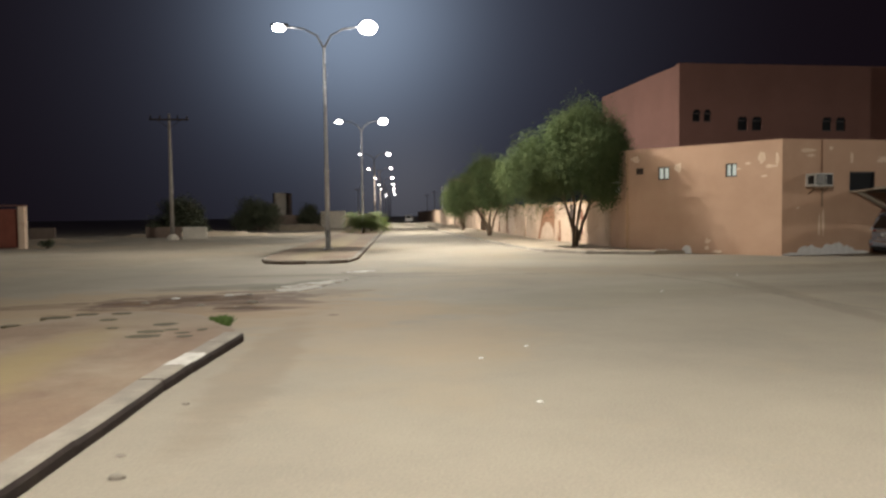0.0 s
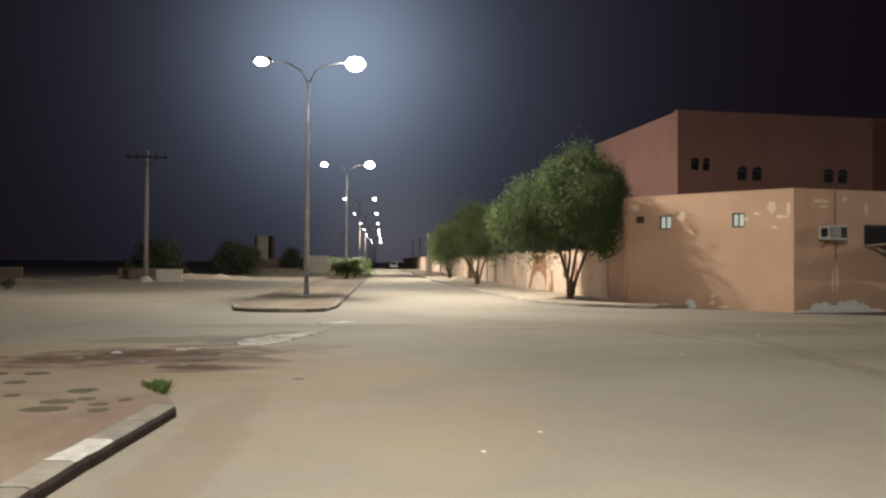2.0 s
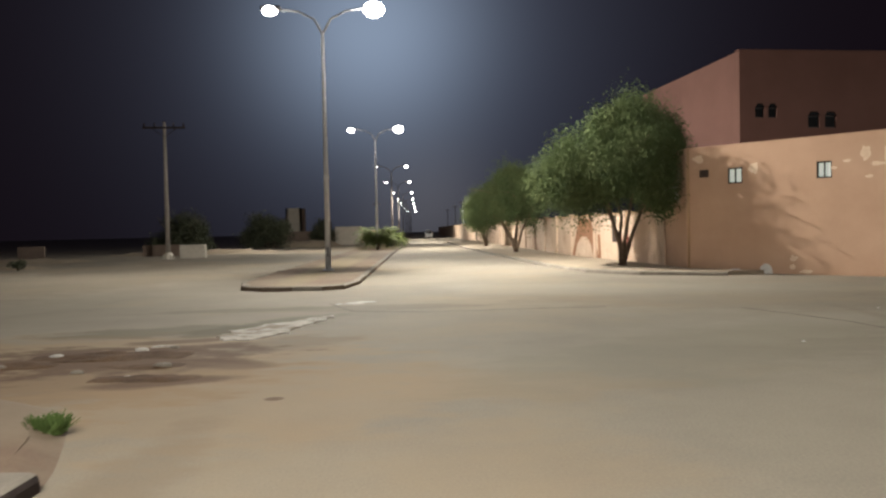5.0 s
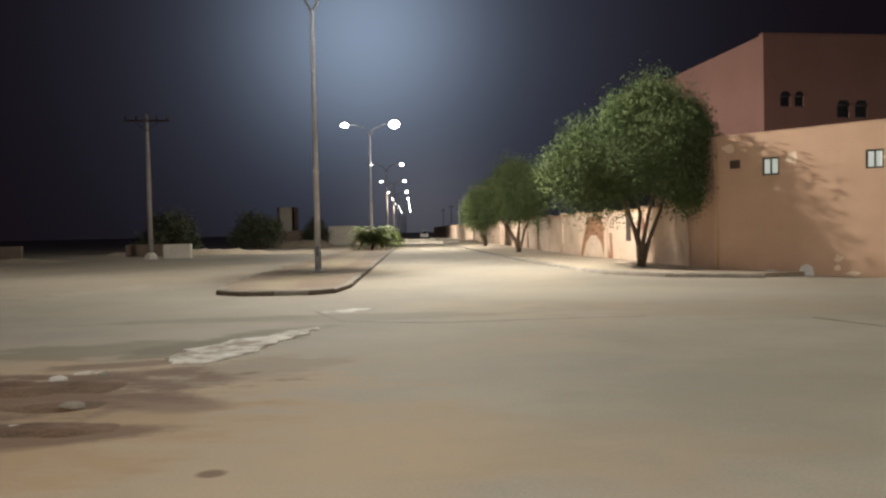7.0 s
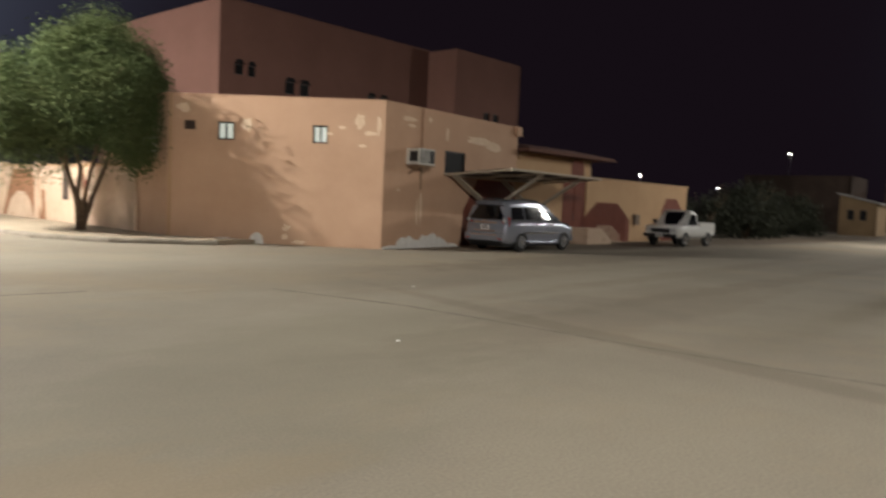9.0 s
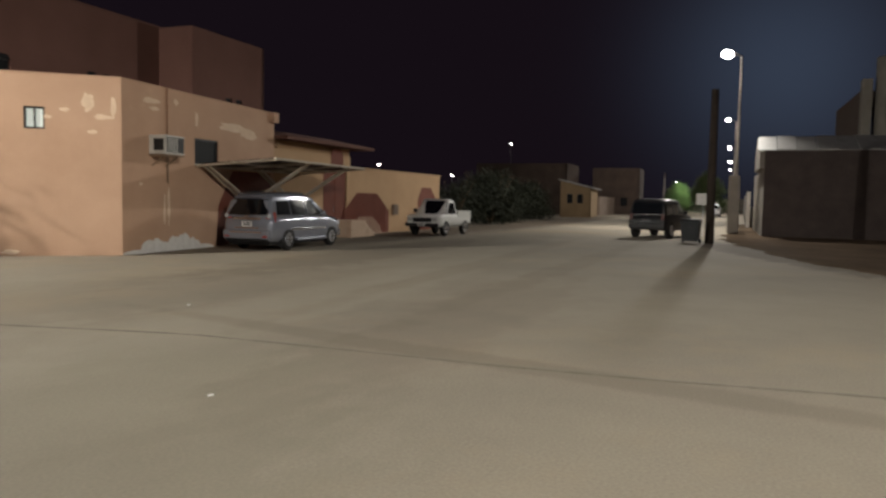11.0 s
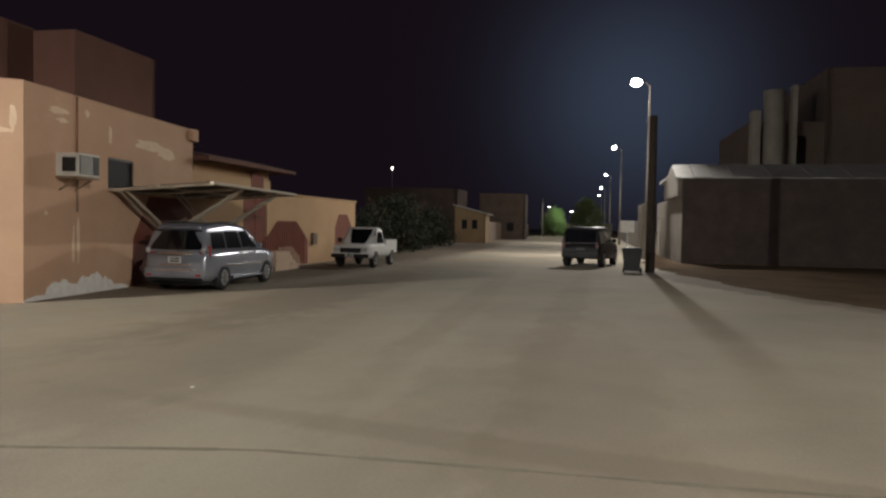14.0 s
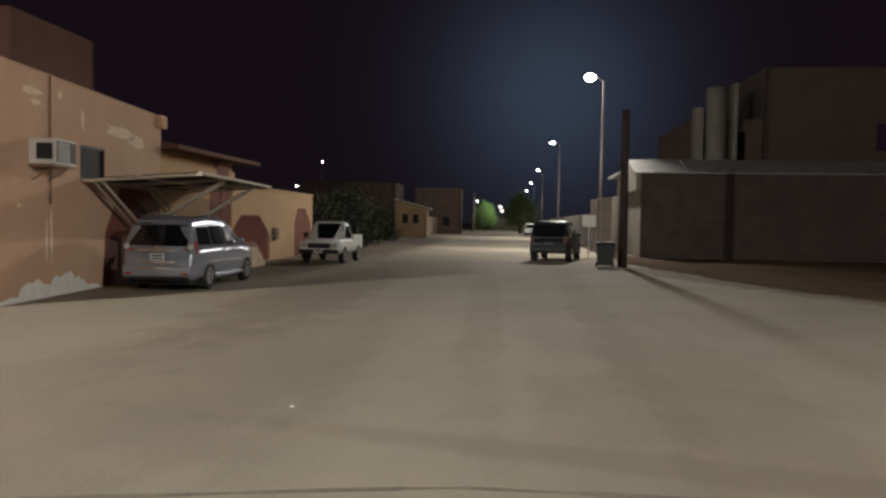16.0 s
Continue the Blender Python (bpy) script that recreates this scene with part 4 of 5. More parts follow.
def splash(bumps, seed, base, label="flaked white paint at the wall's foot"):
    """Cloudy flakes of paint on a wall, rising from its foot: (middle, half width, height)."""
    u0, u1 = min(b[0] - b[1] for b in bumps), max(b[0] + b[1] for b in bumps)
    n = int((u1 - u0) / 0.04)
    pts = [(u0, 0.0), (u1, 0.0)]
    for k in range(n, -1, -1):
        u = u0 + (u1 - u0) * k / n
        z = max(b[2] * max(0.0, 1 - ((u - b[0]) / b[1]) ** 2) ** 0.5 for b in bumps)
        z *= 0.9 + 0.22 * noise.noise(Vector((u * 6, seed, 0))) + 0.12 * noise.noise(Vector((u * 17, seed, 3)))
        pts.append((u, max(z, 0.006)))
    bm = prism_bm(pts, -0.001, 0.006, UPRIGHT)
    bmesh.ops.recalc_face_normals(bm, faces=list(bm.faces))
    return part("paint_flake", bm, M_WHITEPAINT, house, label, into(HM, base))


splash([(0.5, 0.5, 0.12), (1.05, 0.35, 0.40), (1.4, 0.38, 0.44), (1.75, 0.3, 0.30), (2.2, 0.38, 0.46), (2.65, 0.42, 0.54), (3.1, 0.4, 0.36), (3.6, 0.6, 0.15)], 1, along(B, C))
splash([(0.45, 0.3, 0.10), (1.3, 0.5, 0.14), (1.9, 0.45, 0.17), (2.4, 0.35, 0.07)], 5, along(A, B))
splash([(2.95, 0.22, 0.40), (3.05, 0.15, 0.34)], 6, along(A, B))
for k, (u, z, a, b) in enumerate([(3.85, 0.25, 0.09, 0.1), (3.9, 0.55, 0.13, 0.1), (4.3, 0.1, 0.2, 0.06), (2.55, 3.75, 0.16, 0.2), (6.15, 3.95, 0.14, 0.22), (6.5, 3.6, 0.2, 0.07), (6.25, 3.2, 0.12, 0.06), (6.75, 3.85, 0.06, 0.3), (5.6, 3.75, 0.12, 0.05), (0.5, 4.2, 0.2, 0.16), (5.2, 3.55, 0.1, 0.05)]):
    bm = prism_bm(blob(u, z, a, b, k + 40, 16, 0.6), -0.001, 0.004, UPRIGHT)
    part("paint_flake", bm, M_FILLER, house, "patch of lighter filler", into(HM, along(A, B)))
for k, (u, z, a, b) in enumerate([(1.2, 4.2, 0.35, 0.08), (1.35, 4.0, 0.2, 0.05), (3.3, 3.9, 0.08, 0.22), (5.3, 3.85, 0.9, 0.13), (6.3, 3.7, 0.5, 0.16), (1.95, 1.3, 0.06, 0.55), (1.75, 1.1, 0.05, 0.4), (0.75, 1.9, 0.07, 0.05), (2.3, 4.3, 0.1, 0.08)]):
    bm = prism_bm(blob(u, z, a, b, k + 60, 16, 0.6), -0.001, 0.004, UPRIGHT)
    part("paint_flake", bm, M_FILLER, house, "patch of lighter filler", into(HM, along(B, C)))


def cooler(m, label):
    """A window air conditioner jutting from a wall; its face on -y."""
    ob = thing("air_conditioner", m, label, "air conditioner")
    part("casing", box_bm(-0.42, -0.48, 0, 0.42, 0.1, 0.52, 0.02), M_ACWHITE, ob)
    g = part("grille", box_bm(-0.38, -0.495, 0.05, 0.38, -0.478, 0.47), M_PLASTIC, ob, "dark fin grille")
    for k in range(9):
        part("slat", box_bm(-0.37, -0.506, 0.07 + 0.044 * k, 0.1, -0.494, 0.088 + 0.044 * k), M_ACWHITE, g)
    for s in (-1, 1):
        part("side_vent", box_bm(s * 0.425 - 0.006, -0.42, 0.1, s * 0.425 + 0.006, -0.1, 0.42), M_PLASTIC, ob)
        part("bracket", tube_bm([(s * 0.3, 0.12, -0.35), (s * 0.3, -0.4, -0.02)], [0.02, 0.02], 6), M_RUSTPOLE, ob)
    part("tray", box_bm(-0.44, -0.46, -0.05, 0.44, 0.1, -0.005), M_RUSTPOLE, ob, "rusty support tray")
    return ob


cooler(along(B, C) @ Matrix.Translation((1.52, -0.05, 2.74)), "old white window air conditioner on a rusty bracket")
cooler(along(D, A) @ Matrix.Translation((1.25, -0.05, 2.75)), "old white window air conditioner beside a dark shutter")
part("shutter", box_bm(0.6, -0.03, 2.6, 1.75, 0.01, 4.0), M_CREAM, house, "pale closed shutter", into(HM, along(D, A)))

# the taller house behind
up = thing("terracotta_house", pose(16.6, 39.1, 0, 0, 0, 5.5), "two-storey terracotta rendered house behind the corner building", "house")
UPM = pose(16.6, 39.1, 0, 0, 0, 5.5)
uw = [(x, x + 0.62, 6.45, 7.05) for x in (3.6, 4.5, 9.0, 9.9)] + [(0.8, 1.3, 6.95, 7.45), (1.5, 1.95, 6.95, 7.45)]
part("wall", wall_bm(13.7, 10.2, 0.25, uw), M_HOUSE, up, "terracotta street wall")
part("wall", wall_bm(11.75, 10.2, 0.25), M_HOUSE, up, m=pose(0, 12.0, 0, 0, 0, -90))
part("wall", wall_bm(1.85, 10.2, 0.25), M_HOUSE, up, m=pose(13.7, 0, 0, 0, 0, -90))
part("wall", wall_bm(6.2, 10.2, 0.25, [(2.7, 3.25, 6.35, 6.95), (3.6, 4.15, 6.35, 6.95)]), M_HOUSE, up, "terracotta wall of the wing", pose(13.7, -2.1, 0))
part("wall", wall_bm(14.1, 10.2, 0.25), M_HOUSE, up, m=pose(19.9, -2.1, 0, 0, 0, 90))
part("wall", wall_bm(19.9, 10.2, 0.25), M_HOUSE, up, m=pose(19.9, 12.0, 0, 0, 0, 180))
part("roof", box_bm(0.2, 0.2, 9.5, 19.7, 11.8, 9.7), M_CONC, up, "flat roof")
part("parapet_coping", box_bm(-0.05, -0.05, 10.2, 13.7, 0.3, 10.27), M_HOUSE, up)
for x0, x1, z0, z1 in uw:
    w = part("window", box_bm(x0, 0.1, z0, x1, 0.14, z1), M_FRAME, up, "small dark window with a shaped head")
    part("pane", box_bm(x0 + 0.05, 0.09, z0 + 0.05, x1 - 0.05, 0.098, z1 - 0.05), M_PANE, w)
    part("window_head", prism_bm([(x0, z1), (x1, z1), (x1 - 0.12, z1 + 0.2), (x0 + 0.12, z1 + 0.2)], 0.005, 0.02, UPRIGHT), M_PANE, w)
for x0 in (2.7, 3.6):
    w = part("window", box_bm(13.7 + x0, -2.0, 6.35, 13.7 + x0 + 0.55, -1.96, 6.95), M_FRAME, up, "small dark window")
    part("pane", box_bm(13.7 + x0 + 0.05, -2.01, 6.4, 13.7 + x0 + 0.5, -2.002, 6.9), M_PANE, w)

# ---- street wall with gate beyond the corner building ----
sw = thing("street_wall", along(C, E_), "ochre plastered compound wall with painted arches", "wall", kind="structure")
LW = span(C, E_)
part("wall", wall_bm(5.6, 3.4, 0.25, [(3.4, 5.36, 0.0, 2.85)]), M_PLASTER2, sw)
part("wall", wall_bm(LW - 5.6, 2.9, 0.25), M_PLASTER2, sw, m=pose(5.6, 0, 0))
part("coping", box_bm(5.6, -0.05, 2.9, LW + 0.05, 0.3, 2.98), M_PLASTER2, sw)
for pts, mt, lab in [([(5.25, 0.02), (9.4, 0.02), (9.4, 1.05), (8.13, 1.86), (6.25, 1.86), (5.15, 1.1)], M_RED, "dark red painted arch"),
                     ([(12.8, 0.02), (15.4, 0.02), (15.4, 1.5), (14.5, 2.25), (13.3, 2.25), (12.8, 1.6)], M_RED, "dark red painted arch")]:
    part("painted_arch", prism_bm(pts, -0.001, 0.006, UPRIGHT), mt, sw, lab)
part("painted_arch", prism_bm([(5.9, 0.0), (8.7, 0.0), (8.5, 0.35), (7.7, 0.8), (6.4, 0.8), (6.0, 0.5)], 0.0, 0.012, UPRIGHT), M_CREAM, sw, "cream painted arch infill")
part("electric_box", box_bm(9.75, -0.14, 0.85, 10.2, 0.01, 1.35, 0.01), M_MUD, sw, "dull brown meter box")
for k in range(17):
    u = 5.4 + 0.22 * k
    top = 1.10 + (u - 5.15) / 1.1 * 0.76 if u < 6.25 else (1.82 if u < 8.13 else 1.84 - (u - 8.13) / 1.27 * 0.8)
    part("slat", box_bm(u, -0.035, 0.02, u + 0.07, -0.005, top, 0.004), M_RED, sw)
steps = thing("entrance_steps", along(C, E_) @ Matrix.Translation((3.9, -1.05, 0)), "cream plastered entrance steps beside the gate", "steps")
part("landing", box_bm(0, 0, 0, 1.25, 1.0, 0.70, 0.02), M_CREAM, steps)
for k in range(3):
    part("step", box_bm(1.25 + 0.28 * k, 0, 0, 1.53 + 0.28 * k, 1.0, 0.53 - 0.17 * k, 0.015), M_CREAM, steps)
gate = thing("metal_gate", along(C, E_), "dark red double-leaf metal street gate, closed", "gate")
for k in range(2):
    lf = part("gate_leaf", box_bm(3.42 + 0.965 * k, 0.06, 0.05, 4.36 + 0.965 * k, 0.11, 2.83, 0.008), M_RED, gate)
    for j in range(4):
        part("panel", box_bm(3.51 + 0.965 * k, 0.045, 0.2 + 0.66 * j, 4.27 + 0.965 * k, 0.062, 0.74 + 0.66 * j, 0.005), M_RED, lf)
part("handle", tube_bm([(4.3, 0.02, 1.0), (4.3, 0.02, 1.3)], [0.015, 0.015], 6), M_CHROME, gate)
canopy = thing("gatehouse", along(C, E_), "small gatehouse with an overhanging slab roof above the gate", "gatehouse")
part("body", wall_bm(5.4, 3.75, 2.4, []), M_PLASTER2, canopy, m=pose(0.6, 0.27, 0))
part("roof", loft_bm([[Vector(p) for p in ((0.2, -0.45, 3.74), (7.0, -0.45, 3.74), (7.0, 3.2, 3.74), (0.2, 3.2, 3.74))], [Vector(p) for p in ((0.2, -0.45, 3.86), (7.0, -0.45, 3.86), (7.0, 3.2, 3.86), (0.2, 3.2, 3.86))], [Vector(p) for p in ((1.6, 0.9, 4.15), (5.4, 0.9, 4.15), (5.4, 1.9, 4.15), (1.6, 1.9, 4.15))]], True, False), M_HOUSE, canopy, "low hipped terracotta roof")
part("arched_window", prism_bm([(4.0, 2.9), (5.0, 2.9), (5.0, 3.45), (4.8, 3.66), (4.2, 3.66), (4.0, 3.45)], -0.001, 0.012, UPRIGHT), M_RED, canopy)

# ---- car shelter ----
shelter = thing("car_shelter", along(B, C), "wall-side car shelter with steel arms and faded cloth", "car shelter")
part("painted_arch", prism_bm([(4.35, 0.02), (8.02, 0.02), (8.02, 2.1), (7.7, 2.45), (5.3, 2.45), (4.45, 1.3)], -0.001, 0.006, UPRIGHT), M_RED, house, "dark red painted arch", into(HM, along(B, C)))
part("painted_arch", prism_bm([(6.1, 0.0), (8.02, 0.0), (8.02, 1.55), (7.6, 1.9), (6.9, 1.75), (6.3, 1.1)], 0.0, 0.010, UPRIGHT), M_PLASTER2, house, "tan arch infill", into(HM, along(B, C)))
u0, u1, out = 3.25, 9.9, -2.75
for u in (u0, u0 + 2.2, u0 + 4.4, u1):
    part("rafter", tube_bm([(u, -0.05, 2.52), (u, out, 2.72)], [0.045, 0.045], 6), M_STEEL, shelter)
for y, z in ((-0.08, 2.53), (-1.3, 2.63), (out, 2.73)):
    part("purlin", tube_bm([(u0 - 0.1, y, z), (u1 + 0.1, y, z)], [0.045, 0.045], 6), M_STEEL, shelter)
for up_ in (5.8, 8.9):
    part("post", tube_bm([(up_, -0.35, 0), (up_, -0.35, 1.4)], [0.07, 0.07], 8), M_STEEL, shelter)
    for d in (-0.09, 0.09):
        part("brace", tube_bm([(up_, -0.35 + d, 1.35), (up_ - 2.5, -0.35 + d, 2.53)], [0.045, 0.045], 6), M_STEEL, shelter)
        part("brace", tube_bm([(up_ + d, -0.35, 1.35), (up_ + d - 0.3, out + 0.15, 2.68)], [0.045, 0.045], 6), M_STEEL, shelter)
cl = bmesh.new()
rows = []
for i in range(13):
    rows.append([cl.verts.new((u0 + (u1 - u0) * i / 12, out * j / 5, 2.575 + 0.04 * j - 0.05 * math.sin(math.pi * ((i * 3 / 12) % 1)))) for j in range(6)])
for a, b in zip(rows, rows[1:]):
    for j in range(5):
        cl.faces.new((a[j], a[j + 1], b[j + 1], b[j])).smooth = True
bmesh.ops.solidify(cl, geom=list(cl.faces), thickness=0.01)
part("shade_cloth", cl, M_SHADE, shelter, "faded sagging shade cloth")


# ---- vehicles ----
def wheel(parent, x, y, r, w, side):
    t = part("wheel", tube_bm([(0, -w / 2, 0), (0, -w / 2 + 0.03, 0), (0, w / 2 - 0.03, 0), (0, w / 2, 0)], [r - 0.03, r, r, r - 0.03], 24), M_TYRE, parent, "black tyre", pose(x, y, r))
    part("rim", tube_bm([(0, side * (w / 2 - 0.02), 0), (0, side * (w / 2 + 0.008), 0)], [r * 0.66, r * 0.62], 20), M_RIM, t, "alloy rim")
    for k in range(6):
        a = math.pi / 3 * k
        part("spoke", box_bm(0.02, -0.012, -0.022, r * 0.56, 0.012, 0.022), M_CHROME, t, m=pose(0, side * (w / 2 + 0.014), 0, 0, math.degrees(a), 0))
    return t


def lower_ring(x, zb, zt, hw):
    h = zt - zb
    half = [(hw * 0.90, zb), (hw * 0.985, zb + 0.18 * h), (hw, zb + 0.5 * h), (hw * 0.985, zb + 0.82 * h), (hw * 0.95, zt)]
    return [Vector((x, y, z)) for y, z in half] + [Vector((x, -y, z)) for y, z in reversed(half)]


def upper_ring(x, zb, zt, wb, wt):
    h = max(zt - zb, 0.01)
    half = [(wb, zb), (wt + (wb - wt) * 0.15, zb + 0.82 * h), (wt, zb + 0.93 * h), (wt * 0.82, zt)]
    return [Vector((x, y, z)) for y, z in half] + [Vector((x, -y, z)) for y, z in reversed(half)]


def cabin_side(st, x, z):
    """Half width of the cabin at x and height z."""
    for (xa, ba, ta, wba, wta), (xb, bb, tb, wbb, wtb) in zip(st, st[1:]):
        if xa <= x <= xb:
            f = (x - xa) / (xb - xa)
            b, t, wb, wt = ba + (bb - ba) * f, ta + (tb - ta) * f, wba + (wbb - wba) * f, wta + (wtb - wta) * f
            g = (z - b) / max(0.82 * (t - b), 0.01)
            return wb + (wt + (wb - wt) * 0.15 - wb) * min(max(g, 0), 1)
    return 0


def side_glass(parent, st, xs, lo, hi, s, label="dark side window"):
    """A pane on the flank between xs[0] and xs[1], with sloping ends lo (bottom) and hi (top)."""
    bm = bmesh.new()
    cols = []
    for k in range(9):
        f = k / 8
        xb, xt = xs[0] + (xs[1] - xs[0]) * f, xs[2] + (xs[3] - xs[2]) * f
        cols.append([bm.verts.new((x, s * (cabin_side(st, x, z) + 0.012), z)) for x, z in ((xb, lo), ((xb + xt) / 2, (lo + hi) / 2), (xt, hi))])
    for a, b in zip(cols, cols[1:]):
        for j in range(2):
            bm.faces.new((a[j], b[j], b[j + 1], a[j + 1]))
    bmesh.ops.recalc_face_normals(bm, faces=list(bm.faces))
    return part("side_window", bm, M_CARGLASS, parent, label)


def end_glass(parent, quad, name, label):
    """A slightly curved pane across the car between a lower and an upper edge (x, half width, z)."""
    (xa, wa_, za), (xb, wb_, zb) = quad
    bm = bmesh.new()
    rows = []
    for j in range(4):
        f = j / 3
        row = []
        for k in range(9):
            g = 2 * k / 8 - 1
            w = wa_ + (wb_ - wa_) * f
            x = xa + (xb - xa) * f
            bow = 0.05 * (1 - g * g)
            row.append(bm.verts.new((x + (bow if xa > xb else -bow), g * w, za + (zb - za) * f)))
        rows.append(row)
    for a, b in zip(rows, rows[1:]):
        for k in range(8):
            bm.faces.new((a[k], a[k + 1], b[k + 1], b[k])).smooth = True
    bmesh.ops.recalc_face_normals(bm, faces=list(bm.faces))
    return part(name, bm, M_CARGLASS, parent, label)


def arch(parent, x, y, r, s):
    bm = bmesh.new()
    pts = [(r * math.cos(math.pi * k / 14), r * math.sin(math.pi * k / 14)) for k in range(15)]
    ring = [(x + a, b) for a, b in pts]
    add_prism(bm, [(p[0], p[1] + 0.3) for p in ring] + [(x - r, 0.24), (x + r, 0.24)], -0.006, 0.006, Matrix.Translation((0, s * y, 0)) @ UPRIGHT)
    bmesh.ops.recalc_face_normals(bm, faces=list(bm.faces))
    return part("wheel_arch", bm, M_PLASTIC, parent)


def plate(parent, x, z, sign):
    p = part("number_plate", box_bm(min(x, x + sign * 0.012), -0.17, z, max(x, x + sign * 0.012), 0.17, z + 0.16), M_PLATE, parent, "white number plate")
    for k in range(2):
        part("plate_bar", box_bm(min(x + sign * 0.012, x + sign * 0.016), -0.13, z + 0.03 + 0.065 * k, max(x + sign * 0.012, x + sign * 0.016), 0.13, z + 0.07 + 0.065 * k), M_BAR, p)


def make_mpv(m, paint, label, name="minivan", tall=0.0):
    ob = thing(name, m, label, "car")
    low = [(-0.95, .45, .72, .70), (-0.92, .34, .92, .80), (-.82, .28, 1.0, .85), (-.4, .25, 1.02, .875), (0, .25, 1.03, .88), (1.4, .25, 1.03, .88), (2.4, .25, 1.02, .875), (2.75, .25, 1.0, .865), (3.2, .26, .92, .84), (3.5, .30, .78, .77), (3.62, .38, .64, .64)]
    st = [(-.9, 1.0, 1.03, .82, .80), (-.78, 1.0, 1.50, .83, .70), (-.58, 1.0, 1.70 + tall, .85, .66), (.4, 1.02, 1.755 + tall, .865, .67), (1.25, 1.02, 1.735 + tall, .865, .66), (1.75, 1.01, 1.65 + tall, .86, .65), (2.62, .97, .99, .85, .72)]
    body = part("body", loft_bm([lower_ring(*s) for s in low]), paint, ob)
    part("cabin", loft_bm([upper_ring(*s) for s in st]), paint, ob)
    for s in (-1, 1):
        side_glass(ob, st, (-.62, .12, -.52, .14), 1.08, 1.50, s)
        side_glass(ob, st, (.2, 1.05, .2, 1.02), 1.08, 1.53, s)
        side_glass(ob, st, (1.13, 2.1, 1.1, 1.62), 1.08, 1.53, s)
        part("mirror", box_bm(1.9, s * 0.88 if s > 0 else -1.06, 1.05, 2.0, 1.06 if s > 0 else -0.88, 1.2, 0.03), paint, ob)
        part("tail_lamp", loft_bm([[Vector((-0.86 - 0.03 * (k == 1), s * (0.60 + 0.1 * k), z)) for z in (0.86, 1.12)] + [Vector((-0.72, s * (0.845 + 0.01 * k), z)) for z in (1.16, 0.84)] for k in (0, 1)], True, False), M_REDLENS, ob, "red tail lamp")
        part("headlamp", box_bm(3.28, s * 0.45 if s > 0 else -0.78, 0.68, 3.50, 0.78 if s > 0 else -0.45, 0.86, 0.04), M_CLEARLENS, ob, "clear headlamp")
        part("side_step", box_bm(0.42, s * 0.87 - 0.05, 0.26, 2.3, s * 0.87 + 0.05, 0.34, 0.02), paint, ob, "silver side step")
        part("door_trim", box_bm(0.1, s * 0.885 - 0.008, 0.60, 2.3, s * 0.885 + 0.008, 0.66, 0.004), M_CHROME, ob)
        for x in (0.0, 2.75):
            arch(ob, x, 0.872, 0.36, s)
            wheel(ob, x, s * 0.78, 0.325, 0.2, s)
        for x in (0.95, 1.85):
            part("door_handle", box_bm(x - 0.1, s * 0.89 - 0.012, 0.92, x + 0.1, s * 0.89 + 0.012, 0.955, 0.006), M_CHROME, ob)
    end_glass(ob, ((-.90, .70, 1.06), (-.74, .62, 1.55)), "rear_window", "dark rear window")
    end_glass(ob, ((2.52, .76, 1.04), (1.80, .60, 1.60)), "windscreen", "dark windscreen")
    part("rear_bumper", box_bm(-1.02, -.80, .34, -.86, .80, .62, 0.05), paint, ob)
    part("front_bumper", box_bm(3.45, -.72, .3, 3.68, .72, .56, 0.06), paint, ob)
    part("grille", box_bm(3.5, -.42, .60, 3.6, .42, .74, 0.02), M_PLASTIC, ob)
    part("chrome_bar", box_bm(-.965, -.48, .93, -.935, .48, .985, 0.008), M_CHROME, ob)
    part("roof_spoiler", box_bm(-.80, -.55, 1.60, -.55, .55, 1.64, 0.012), paint, ob)
    part("underbody", box_bm(-.85, -.74, .16, 3.4, .74, .34, 0.04), M_PLASTIC, ob, "black underbody")
    part("bumper_skirt", box_bm(-1.025, -.72, .27, -.88, .72, .36, 0.03), M_PLASTIC, ob, "black lower bumper")
    part("tailgate_garnish", box_bm(-.972, -.42, .66, -.93, .42, .70, 0.01), M_CHROME, ob)
    part("tailgate_badge", box_bm(-.972, -.06, 1.0, -.93, .06, 1.05, 0.01), M_CHROME, ob)
    for s in (-1, 1):
        part("roof_rail", tube_bm([(-.45, s * .60, 1.735), (.4, s * .61, 1.775), (1.3, s * .60, 1.75)], [.016, .016, .016], 6), M_PLASTIC, ob)
        part("mud_flap", box_bm(-.42, s * .78 - .1, .12, -.40, s * .78 + .1, .34, 0.004), M_PLASTIC, ob)
    part("wiper", tube_bm([(-.90, 0, 1.06), (-.86, -.4, 1.16)], [0.01, 0.008], 6), M_PLASTIC, ob)
    for s in (-1, 1):
        part("reversing_lamp", box_bm(-.935, s * .70 if s > 0 else -.80, .98, -.87, .80 if s > 0 else -.70, 1.10, 0.015), M_CLEARLENS, ob, "clear reversing lamp")
        part("reflector", box_bm(-1.03, s * .58 if s > 0 else -.74, .40, -1.0, .74 if s > 0 else -.58, .45, 0.008), M_REDLENS, ob, "red bumper reflector")
    part("bumper_strip", box_bm(-1.032, -.55, .53, -1.0, .55, .57, 0.008), M_CHROME, ob, "chrome bumper strip")
    plate(ob, -.955, 0.72, -1)
    return ob


make_mpv(pose(20.20, 24.95, 0, 0, 0, 7), M_SILVER, "silver minivan parked under the car shelter")


